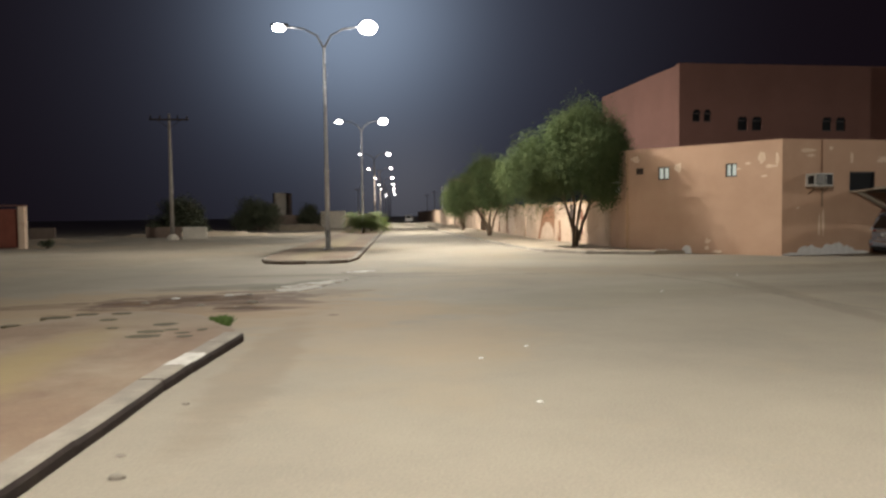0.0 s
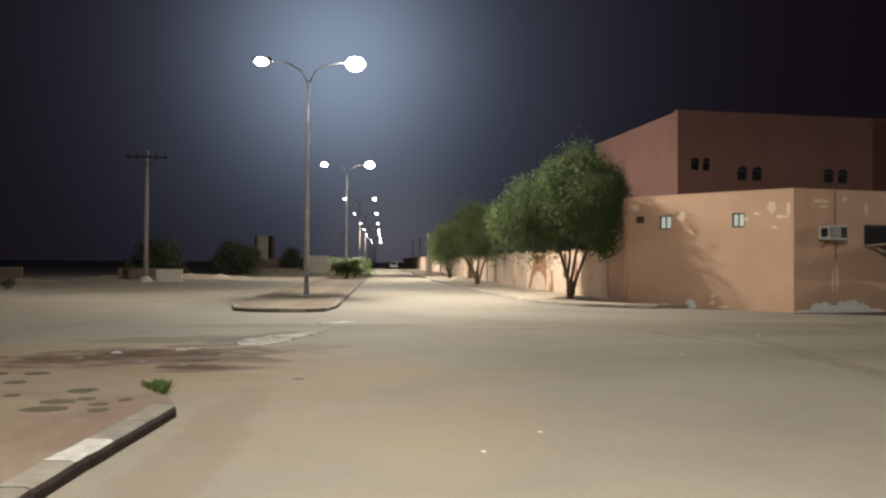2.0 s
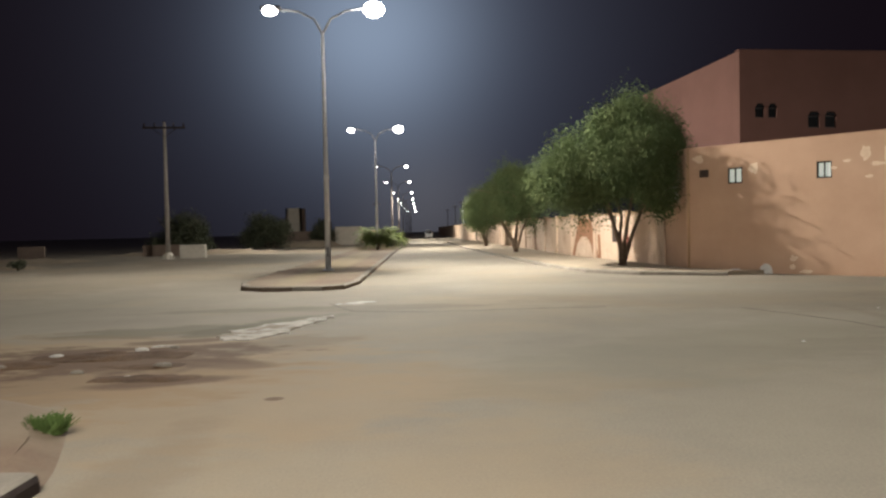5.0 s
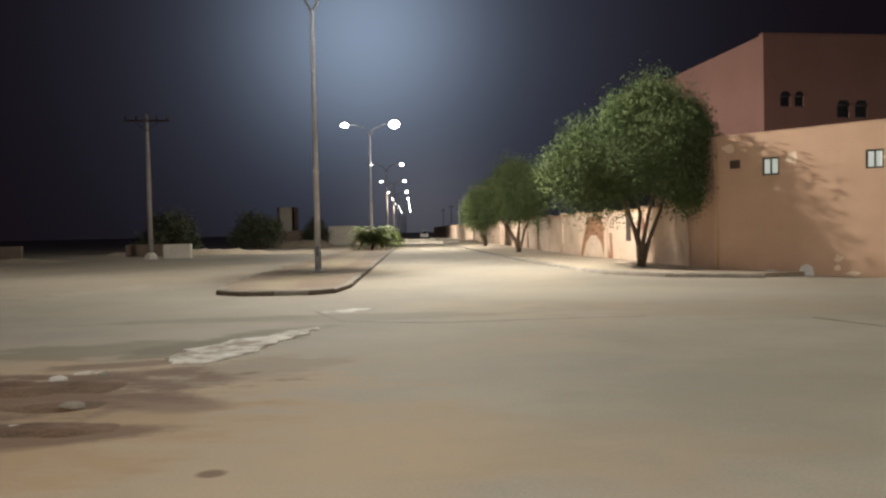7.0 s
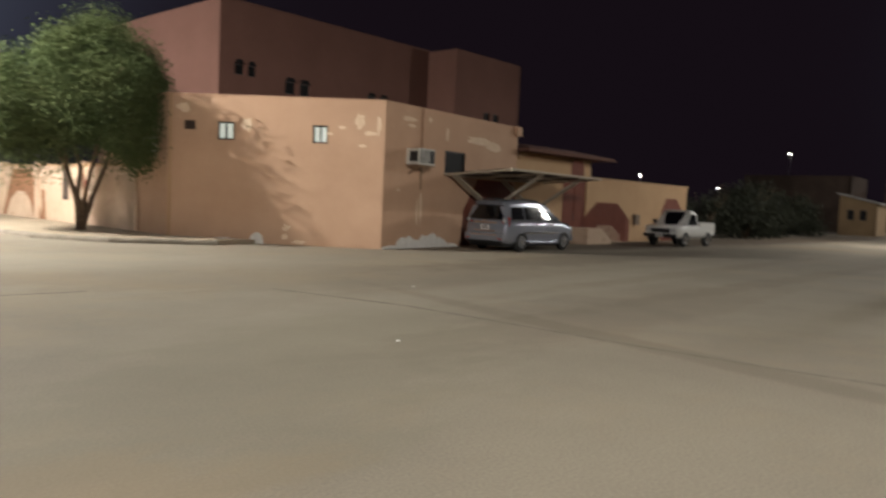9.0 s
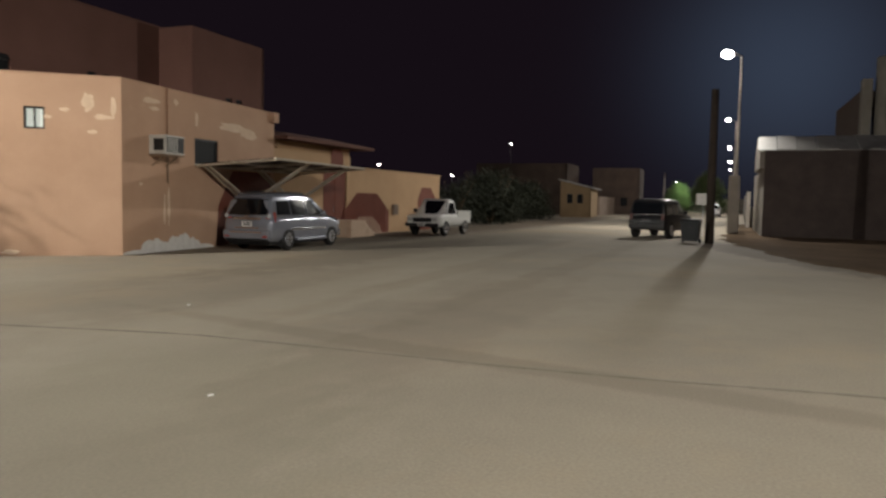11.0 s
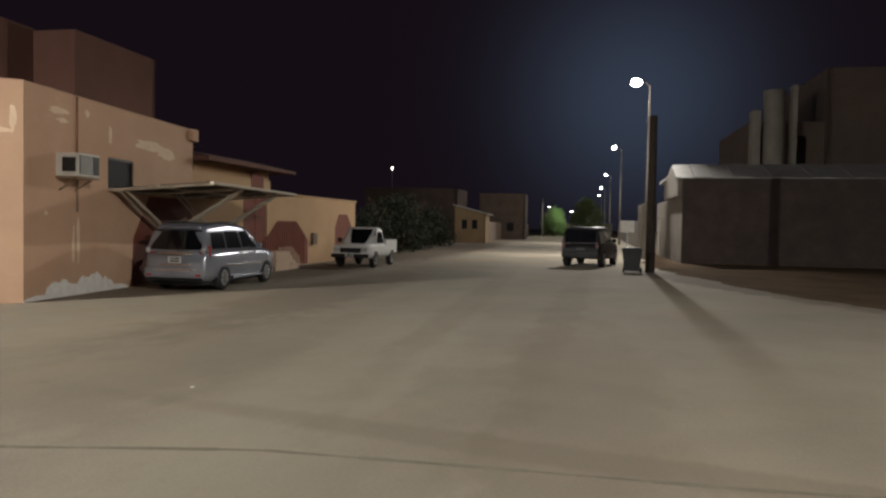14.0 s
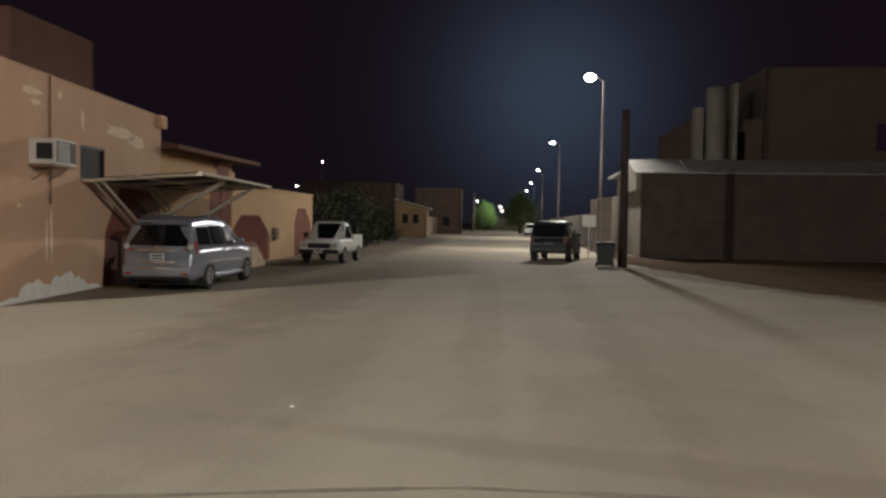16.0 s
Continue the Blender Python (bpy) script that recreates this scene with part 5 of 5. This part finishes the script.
def make_suv(m, paint, label):
    ob = thing("off_road_car", m, label, "car")
    low = [(-0.85, .5, .8, .78), (-.82, .42, 1.02, .86), (-.6, .38, 1.08, .90), (0, .36, 1.1, .92), (2.0, .36, 1.1, .92), (2.75, .36, 1.08, .91), (3.4, .38, 1.02, .88), (3.6, .45, .9, .80)]
    st = [(-.84, 1.06, 1.08, .86, .84), (-.74, 1.06, 1.62, .87, .76), (-.60, 1.06, 1.80, .88, .72), (.4, 1.08, 1.86, .9, .74), (1.3, 1.08, 1.84, .9, .73), (1.7, 1.08, 1.78, .9, .72), (2.3, 1.06, 1.1, .89, .8)]
    part("body", loft_bm([lower_ring(*s) for s in low]), paint, ob)
    part("cabin", loft_bm([upper_ring(*s) for s in st]), paint, ob)
    for s in (-1, 1):
        side_glass(ob, st, (-.55, .3, -.5, .3), 1.14, 1.62, s)
        side_glass(ob, st, (.4, 1.15, .4, 1.1), 1.14, 1.64, s)
        side_glass(ob, st, (1.25, 2.0, 1.2, 1.6), 1.14, 1.64, s)
        part("mirror", box_bm(1.75, s * 0.92 if s > 0 else -1.12, 1.12, 1.85, 1.12 if s > 0 else -0.92, 1.30, 0.03), paint, ob)
        part("tail_lamp", box_bm(-.87, s * .66 if s > 0 else -.84, .86, -.78, .84 if s > 0 else -.66, 1.16, 0.02), M_DARKLENS, ob, "dark unlit tail lamp")
        part("side_step", box_bm(0.45, s * 0.9 - 0.06, 0.36, 2.3, s * 0.9 + 0.06, 0.42, 0.02), M_PLASTIC, ob)
        for x in (0.0, 2.75):
            arch(ob, x, 0.912, 0.44, s)
            wheel(ob, x, s * 0.8, 0.39, 0.25, s)
    end_glass(ob, ((-.84, .72, 1.14), (-.73, .66, 1.66)), "rear_window", "dark rear window")
    end_glass(ob, ((2.2, .8, 1.12), (1.74, .68, 1.70)), "windscreen", "dark windscreen")
    part("rear_bumper", box_bm(-.98, -.84, .45, -.80, .84, .68, 0.05), M_PLASTIC, ob)
    part("front_bumper", box_bm(3.5, -.82, .42, 3.74, .82, .66, 0.05), M_PLASTIC, ob)
    part("number_plate", box_bm(-.875, -.2, .78, -.855, .2, .90), M_BAR, ob, "dull number plate")
    return ob


make_suv(pose(38.2, 16.6, 0, 0, 0, -7), M_DARKCAR, "dark off-road car parked beside the street lamp")


def make_pickup(m, paint, label):
    """A pickup; the front points along +x, the front axle at 0."""
    ob = thing("pickup_truck", m, label, "pickup truck")
    low = [(-3.0, .5, .92, .80), (-2.2, .42, .94, .83), (-1.35, .40, .94, .83), (-1.2, .40, .96, .83), (0.3, .40, .96, .82), (.75, .42, .90, .78), (.82, .5, .78, .70)]
    st = [(-1.35, .94, .98, .79, .76), (-1.28, .94, 1.58, .79, .66), (-1.1, .94, 1.66, .79, .64), (-.75, .94, 1.65, .79, .64), (-.1, .93, .96, .78, .68)]
    part("body", loft_bm([lower_ring(*s) for s in low]), paint, ob)
    part("cab", loft_bm([upper_ring(*s) for s in st]), paint, ob)
    bed = bmesh.new()
    add_box(bed, -3.05, .74, .55, -1.42, .82, 1.12)
    add_box(bed, -3.05, -.82, .55, -1.42, -.74, 1.12)
    add_box(bed, -3.09, -.82, .55, -3.03, .82, 1.12)
    add_box(bed, -1.46, -.74, .55, -1.40, .74, 1.12)
    part("cargo_bed", bed, paint, ob, "open white cargo bed")
    for s in (-1, 1):
        side_glass(ob, st, (-1.2, -.3, -1.15, -.70), 1.0, 1.48, s)
        part("mirror", box_bm(-.42, s * .80 if s > 0 else -.98, 1.02, -.34, .98 if s > 0 else -.80, 1.2, 0.02), M_PLASTIC, ob)
        part("headlamp", box_bm(.74, s * .45 if s > 0 else -.72, .66, .85, .72 if s > 0 else -.45, .82, 0.02), M_CLEARLENS, ob, "clear headlamp")
        for x in (0.0, -2.35):
            arch(ob, x, .826, .38, s)
            wheel(ob, x, s * .72, .33, .19, s)
    end_glass(ob, ((-.16, .72, .98), (-.70, .58, 1.58)), "windscreen", "dark windscreen")
    part("grille", box_bm(.78, -.44, .62, .86, .44, .82, 0.02), M_PLASTIC, ob, "black grille")
    part("front_bumper", box_bm(.78, -.78, .42, .95, .78, .58, 0.04), M_PLASTIC, ob, "black bumper")
    plate(ob, .95, 0.44, 1)
    return ob


make_pickup(pose(31.9, 25.3, 0, 0, 0, 184), M_WHITECAR, "white pickup truck parked facing along the wall")
make_mpv(pose(2.9, 168.0, 0, 0, 0, 90), M_WHITECAR, "white car far along the main road", "car")


# ---- boundary wall along the main road ----
W0, W1, W2, W3 = (10.9, 33.5), (9.75, 46.5), (8.9, 106.0), (7.5, 260.0)
bw = thing("boundary_wall", pose(0, 0, 0), "cream boundary wall with piers and painted brown arches", "wall", kind="structure")
for (p, q, h, tone) in ((W1, W0, 2.35, M_CREAM), (W2, W1, 2.35, M_CREAM), (W3, (8.85, 110.5), 2.6, M_CREAM)):
    part("wall", wall_bm(span(p, q), h, 0.22), tone, bw, m=along(p, q))
    n = max(2, int(span(p, q) / 4.2))
    for k in range(n + 1):
        if span(p, q) > 100 and k % 2:
            continue
        part("pier", box_bm(span(p, q) * k / n - 0.2, -0.09, 0, span(p, q) * k / n + 0.2, 0.25, h + 0.18, 0.02), tone, bw, m=along(p, q))
    part("coping", box_bm(0, -0.06, h, span(p, q), 0.28, h + 0.07), M_PLASTER2, bw, m=along(p, q))
part("wall", wall_bm(4.4, 3.4, 0.22, [(0.9, 3.5, 0.0, 2.7)]), M_CREAM, bw, m=along((8.85, 110.4), (8.9, 106.0)))
mg = thing("metal_gate", along((8.85, 110.4), (8.9, 106.0)), "brown metal compound gate, closed", "gate")
for k in range(2):
    part("gate_leaf", box_bm(0.92 + 1.29 * k, 0.05, 0.05, 2.19 + 1.29 * k, 0.1, 2.68, 0.01), M_DARKWALL, mg)


def motif(u, base, w=2.3, h=1.75, extra=True):
    """A painted arch band with a pale heart, and slanting stripes beside it."""
    part("painted_arch", prism_bm([(u, 0.02), (u + w, 0.02), (u + w * 0.72, h), (u + w * 0.28, h)], -0.001, 0.006, UPRIGHT), M_BROWNPAINT, bw, "brown painted arch", base)
    part("painted_arch", prism_bm([(u + w * 0.10, 0.0), (u + w * 0.80, 0.0), (u + w * 0.72, h * 0.36), (u + w * 0.58, h * 0.56), (u + w * 0.38, h * 0.56), (u + w * 0.22, h * 0.38)], 0.0, 0.010, UPRIGHT), M_CREAM, bw, "cream painted arch infill", base)
    if extra:
        for k in range(1):
            x = u + w * 0.98 + 0.55 * k
            part("painted_stripe", prism_bm([(x, 0.02), (x + 0.36, 0.02), (x + 0.2, h * 0.62), (x - 0.16, h * 0.62)], -0.001, 0.006, UPRIGHT), M_BROWNPAINT, bw, "brown painted stripe", base)


motif(0.05, along(W1, W0), 4.9, 2.2)
motif(span(W2, W1) - 14.0, along(W2, W1), 2.2, 1.7, False)
motif(span(W2, W1) - 30.0, along(W2, W1), 2.2, 1.7, False)
part("painted_arch", prism_bm([(8.2, 0.6), (9.1, 0.6), (9.1, 1.7), (8.9, 2.1), (8.4, 2.1), (8.2, 1.7)], -0.001, 0.006, UPRIGHT), M_RED, bw, "dark red painted panel", along(W1, W0))
part("painted_arch", prism_bm([(6.9, 1.0), (7.5, 1.0), (7.5, 2.3), (6.9, 2.3)], -0.001, 0.006, UPRIGHT), M_DARKWALL, bw, "dark painted panel", along(W1, W0))

# ---- far side of the main road ----
post = thing("gate_post", pose(-23.6, 46.0, 0), "red and white painted gate post with a dark panel", "gate post")
part("post", box_bm(-0.02, -0.22, 0, 0.38, 0.22, 2.7, 0.02), M_CREAM, post)
part("panel", box_bm(-2.6, -0.1, 0.1, -0.02, 0.05, 2.55, 0.01), M_RED, post, "dark red metal panel")
part("cap", box_bm(-2.65, -0.26, 2.7, 0.42, 0.26, 2.8, 0.02), M_HOUSE, post)
blk = part("concrete_block", box_bm(-0.95, -0.4, 0, 0.95, 0.4, 1.05, 0.04), M_CONC, m=pose(-16.75, 61.3, 0, 0, 0, 6))
tagged(blk, "pale concrete barrier block on sand", "block")
for k, (x, y, w, h, a) in enumerate([(-31.5, 66.0, 2.2, 1.1, 2), (-37, 68, 2.2, 1.0, 0), (-21.6, 68.5, 3.2, 1.0, 6)]):
    ob = part("low_wall", box_bm(-w / 2, -0.12, 0, w / 2, 0.12, h, 0.03), M_MUD, m=pose(x, y, 0, 0, 0, a))
    tagged(ob, "low crumbling mud wall in the dark", "wall")
for k, (x, y, w, d, h) in enumerate([(-18.6, 112.0, 2.3, 4, 5.4)]):
    hut = thing("mud_house", pose(x, y, 0, 0, 0, 4 * k), "flat-roofed mud-coloured house beyond the road, front coloured as lit", "house")
    # Front takes the paler concrete so it looks lamplit; the rest is mud.
    part("wall", wall_bm(w, h, 0.3, [(w * 0.4, w * 0.4 + 0.9, 0.0, 2.0)]), M_CONC, hut)
    part("wall", wall_bm(d, h, 0.3), M_MUD, hut, m=pose(w, 0, 0, 0, 0, 90))
    part("wall", wall_bm(d, h, 0.3), M_MUD, hut, m=pose(0, d, 0, 0, 0, -90))
    part("roof", box_bm(0.05, 0.05, h - 0.3, w - 0.05, d, h - 0.1), M_MUD, hut)
    part("door", box_bm(w * 0.4, 0.1, 0, w * 0.4 + 0.9, 0.16, 2.0), M_FRAME, hut)
lw = thing("long_wall", pose(0, 0, 0), "long pale roadside wall with a low gap", "wall", kind="structure")
part("wall", wall_bm(span((-22.0, 103.0), (-8.6, 112.0)), 2.0, 0.25), M_MUD, lw, m=along((-22.0, 103.0), (-8.6, 112.0)))
part("wall", wall_bm(3.6, 2.5, 0.25), M_CONC, lw, m=along((-10.6, 104.5), (-7.0, 105.5)))
part("wall", wall_bm(span((-8.0, 112.0), (-7.4, 260.0)), 2.1, 0.25), M_CREAM, lw, m=along((-8.2, 260.0), (-8.4, 112.0)))
for k, (x, y, h) in enumerate([(-6.8, 135.0, 7.0), (9.5, 150.0, 7.5), (9.2, 175.0, 7.5), (8.6, 205.0, 7.5)]):
    ob = thing("utility_pole", pose(x, y, 0), "thin grey utility pole", "pole", "utility poles")
    part("shaft", tube_bm([(0, 0, 0), (0, 0, h)], [0.11, 0.07], 8), M_POLE, ob)
    part("crossarm", box_bm(-0.7, -0.05, h - 0.5, 0.7, 0.05, h - 0.4, 0.01), M_RUSTPOLE, ob)
for k, (x, y, rx, ry, h) in enumerate([(-20, 73, 9, 2.2, 0.5), (-14, 98, 6, 3, 0.9), (-30, 58, 8, 2.5, 0.35), (-24, 47.5, 3.5, 1.0, 0.25), (7.0, 92, 1.3, 6, 0.5), (7.6, 68, 1.0, 4, 0.4)]):
    ob = part("sand_mound", rough_sheet(x, y, rx, ry, k + 30, h, 26), M_SAND)
    tagged(ob, "low sand and rubble mound beside the road", "sand", kind="stuff")

# ---- side street, lamp side ----
R = (44.8, 12.2)
shed = thing("long_shed", pose(*R, 0), "long grey block shed with a low metal sheet roof", "shed")
SM = pose(*R, 0)
F1, S1 = (46.3, -16.0), (58.0, 13.6)
part("wall", wall_bm(span(R, F1), 4.5, 0.25), M_SHED, shed, "grey block wall, coloured dark as unlit", into(SM, along(F1, R)) @ Matrix.Translation((0, 0, 0)) @ Matrix.Rotation(0, 4, "Z"))
part("wall", wall_bm(span(R, S1), 3.6, 0.25, [(0.9, 1.9, 0, 2.6)]), M_SHEDWHITE, shed, "off-white wall on the street", into(SM, along(S1, R)))
for k in range(30):
    roof = bmesh.new()
    p = [(44.55 + 1.75 * f, 12.55 - 28.5 * f) for f in (k / 30, (k + 0.97) / 30)]
    vs = [(p[0][0], p[0][1], 4.5), (p[1][0], p[1][1], 4.5), (p[1][0] + 3.2, p[1][1] + 0.2, 5.45), (p[0][0] + 3.2, p[0][1] + 0.2, 5.45)]
    lo = [roof.verts.new((x, y, z)) for x, y, z in vs]
    hi = [roof.verts.new((x, y, z + 0.04 + 0.03 * (k % 2))) for x, y, z in vs]
    roof.faces.new(lo)
    roof.faces.new(list(reversed(hi)))
    for q in range(4):
        roof.faces.new((lo[q], hi[q], hi[(q + 1) % 4], lo[(q + 1) % 4]))
    bmesh.ops.recalc_face_normals(roof, faces=list(roof.faces))
    part("roof_sheet", roof, M_ROOFSHEET, shed, m=into(SM, Matrix()))
part("roof", prism_bm([(47.7, 12.7), (48.6, -15.8), (58, -15.8), (58, 13.5)], 4.9, 5.1), M_ROOFSHEET, shed, m=into(SM, Matrix()))
part("wall", prism_bm([(0, 3.6), (6.6, 3.6), (6.6, 4.5), (3.3, 5.4), (0.0, 4.45)], -0.25, 0, UPRIGHT), M_SHEDWHITE, shed, "gable end", into(SM, along(R, S1)) @ pose(0, 0.0, 0))
part("down_pipe", tube_bm([(0.1, -0.25, 0.1), (0.1, -0.25, 4.4)], [0.07, 0.07], 8), M_SHEDWHITE, shed, m=pose(-0.15, 0.0, 0))
for k, (x, y) in enumerate([(47.6, 13.9), (49.4, 14.1), (52.5, 14.4)]):
    ob = part("gate_pillar", box_bm(-0.3, -0.3, 0, 0.3, 0.3, 3.3, 0.03), M_SHEDWHITE, m=pose(x, y, 0, 0, 0, 5))
    tagged(ob, "off-white rendered gate pillar", "pillar", "gate pillars")

rh = thing("beige_house", pose(62.09, 7.25, 0, 0, 0, -84), "tall beige house with projecting vertical fins, unlit", "house")
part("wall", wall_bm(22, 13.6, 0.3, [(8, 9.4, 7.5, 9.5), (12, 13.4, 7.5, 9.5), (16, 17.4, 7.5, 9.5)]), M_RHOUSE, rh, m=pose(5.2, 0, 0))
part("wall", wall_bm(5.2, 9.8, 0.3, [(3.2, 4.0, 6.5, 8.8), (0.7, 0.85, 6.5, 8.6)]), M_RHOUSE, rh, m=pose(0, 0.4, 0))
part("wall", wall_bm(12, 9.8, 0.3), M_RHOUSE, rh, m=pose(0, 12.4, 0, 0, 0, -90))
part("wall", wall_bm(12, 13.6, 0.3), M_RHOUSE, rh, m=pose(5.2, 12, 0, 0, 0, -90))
part("roof", box_bm(5.3, 0.3, 13.0, 27, 12, 13.2), M_CONC, rh)
part("roof", box_bm(0.2, 0.7, 9.2, 5.2, 12, 9.4), M_CONC, rh)
for x, w, h in ((0.0, 0.6, 10.5), (2.75, 0.3, 12.3)):
    part("fin", box_bm(x, -0.7, 0, x + w, 0.4, h, 0.03), M_FIN, rh, "pale vertical fin")
part("column", tube_bm([(1.6, -0.1, 0), (1.6, -0.1, 12.0)], [0.75, 0.75], 24), M_FIN, rh, "pale round stair column")

bin_ = thing("rubbish_bin", pose(34.5, 14.3, 0) @ Matrix.Diagonal((1.3, 1.25, 1.06, 1)), "dark wheeled rubbish bin at the kerb", "bin")
part("body", loft_bm([[Vector((a * s, b * s * 0.9, z)) for a, b in ((-.29, -.33), (.29, -.33), (.29, .33), (-.29, .33))] for s, z in ((0.82, 0.08), (1.0, 0.86))], True, False), M_BIN, bin_)
part("lid", loft_bm([[Vector((a * s, b * s, z)) for a, b in ((-.31, -.32), (.31, -.32), (.31, .32), (-.31, .32))] for s, z in ((1.0, 0.86), (1.02, 0.9), (0.8, 0.96))], True, False), M_BIN, bin_)
for s in (-1, 1):
    part("wheel", tube_bm([(0.22, s * 0.24, 0.09), (0.22, s * 0.3, 0.09)], [0.09, 0.09], 12), M_TYRE, bin_)
part("handle", tube_bm([(0.34, -0.25, 0.85), (0.36, 0.25, 0.85)], [0.018, 0.018], 6), M_BIN, bin_)
sg = thing("small_sign", pose(42.6, 14.9, 0), "small white sign on a thin post", "sign")
part("post", tube_bm([(0, 0, 0), (0, 0, 2.2)], [0.03, 0.03], 8), M_POLE, sg)
part("board", box_bm(-0.03, -0.35, 1.6, 0.03, 0.35, 2.2, 0.02), M_ACWHITE, sg)

# ---- side street, far end ----
yh = thing("ochre_house", pose(80.0, 34.6, 0, 0, 0, -80) @ Matrix.Diagonal((0.78, 1, 1.0, 1)), "small ochre house with a sloping sheet roof", "house")
part("wall", wall_bm(4.2, 3.2, 0.25, [(0.9, 1.7, 1.5, 2.5), (2.3, 3.1, 1.5, 2.5)]), M_YELLOWHOUSE, yh)
part("wall", wall_bm(8, 3.2, 0.25), M_YELLOWHOUSE, yh, m=pose(4.2, 0, 0, 0, 0, 90))
part("roof", loft_bm([[Vector(p) for p in ((-0.3, y, 4.0), (4.7, y, 3.05), (4.7, y, 3.17), (-0.3, y, 4.14))] for y in (-0.5, 8.2)], True, False), M_ROOFSHEET, yh, "low sloping sheet roof")
part("wall", prism_bm([(0, 3.2), (4.2, 3.2), (0, 3.98)], -0.2, -0.002, UPRIGHT), M_YELLOWHOUSE, yh, "gable wedge under the roof")
for x in (0.9, 2.3):
    w = part("window", box_bm(x, 0.1, 1.5, x + 0.8, 0.14, 2.5), M_FRAME, yh)
    part("pane", box_bm(x + 0.06, 0.09, 1.56, x + 0.74, 0.098, 2.44), M_PANE, w)
for k, (x, y, w, d, h, a) in enumerate([(108.0, 38.8, 6.6, 8, 6.6, -82), (92, 50, 12, 8, 6.5, -84)]):
    hut = thing("street_house", pose(x, y, 0, 0, 0, a), "dark unlit flat-roofed house along the side street", "house", "houses along the side street")
    hs = [(w * 0.25, w * 0.25 + 1.0, 1.2, 2.4), (w * 0.6, w * 0.6 + 1.0, 1.2, 2.4)]
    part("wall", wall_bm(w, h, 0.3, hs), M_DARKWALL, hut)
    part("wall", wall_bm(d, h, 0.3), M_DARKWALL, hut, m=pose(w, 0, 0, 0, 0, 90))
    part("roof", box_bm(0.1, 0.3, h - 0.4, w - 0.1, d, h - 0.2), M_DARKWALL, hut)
    for q in hs:
        part("window", box_bm(q[0], 0.1, q[2], q[1], 0.14, q[3]), M_PANE, hut)
fw = thing("far_street_wall", pose(0, 0, 0), "pale boundary walls along the far side street", "wall", kind="structure")
part("wall", wall_bm(80, 2.6, 0.25), M_SHEDWHITE, fw, m=along((140.0, 21.0), (60.0, 14.2)))
part("wall", wall_bm(60, 2.4, 0.25), M_MUD, fw, m=along((96.0, 34.5), (156.0, 40.0)))
part("wall", wall_bm(14, 3.2, 0.25), M_CONC, fw, m=along((230, 42), (230, 28)))
make_tree(pose(168, 36.5, 0), 6.0, 3.4, (0, 0), "green tree brightened by an added light", 21, 16000, low=0.2, leaf=0.12)
power_pole(pose(150.8, 36.4, 0), 7.6, 0.16, 0.1, 0.7, "thin pale utility pole beside lit trees", M_POLEDULL)
make_mpv(pose(112.4, 22.6, 0, 0, 0, 5), M_WHITECAR, "white car parked far along the side street", "car")
make_tree(pose(127, 25.3, 0), 6.5, 3.2, (0, 0), "green tree lit by a street lamp", 22, 16000, low=0.3, leaf=0.11)
# Added greenish fill without a lamp, to brighten the far tree.
street_light(164.0, 33.5, 6.5, (0.5, 0.4, -0.5), 2600, (0.74, 1.0, 0.72))
for k, (x, y, z) in enumerate([(105.6, 73.5, 7.0), (111.3, 63.1, 5.5), (141.0, 69.9, 8.1), (142.6, 65.3, 13.0), (21.7, 87.3, 10.6), (210, 44.0, 7.5), (225, 38.5, 5.0), (215, 35.5, 4.0), (200, 36.5, 6.0)]):
    ob = thing("street_lamp", pose(x, y, 0), "distant lit street lamp", "street lamp", "far street lamps")
    part("pole", tube_bm([(0, 0, 0), (0, 0, z)], [0.08, 0.05], 8), M_LAMPBODY, ob)
    bm = bmesh.new()
    bmesh.ops.create_uvsphere(bm, u_segments=12, v_segments=6, radius=0.13)
    part("lamp_bowl", bm, M_LAMPFAR, ob, "glowing lamp bowl", pose(0, 0, z + 0.1))
bd = thing("street_board", pose(103.5, 40.6, 0, 0, 0, 12) @ Matrix.Diagonal((1, 1.1, 1, 1)), "small pale two-panel board high on a post", "sign")
part("post", tube_bm([(0, 0, 0), (0, 0, 5.9)], [0.06, 0.05], 8), M_POLE, bd)
for s in (-1, 1):
    part("panel", box_bm(-0.04, s * 0.42 - 0.34, 5.8, 0.04, s * 0.42 + 0.34, 6.6, 0.02), M_ACWHITE, bd)
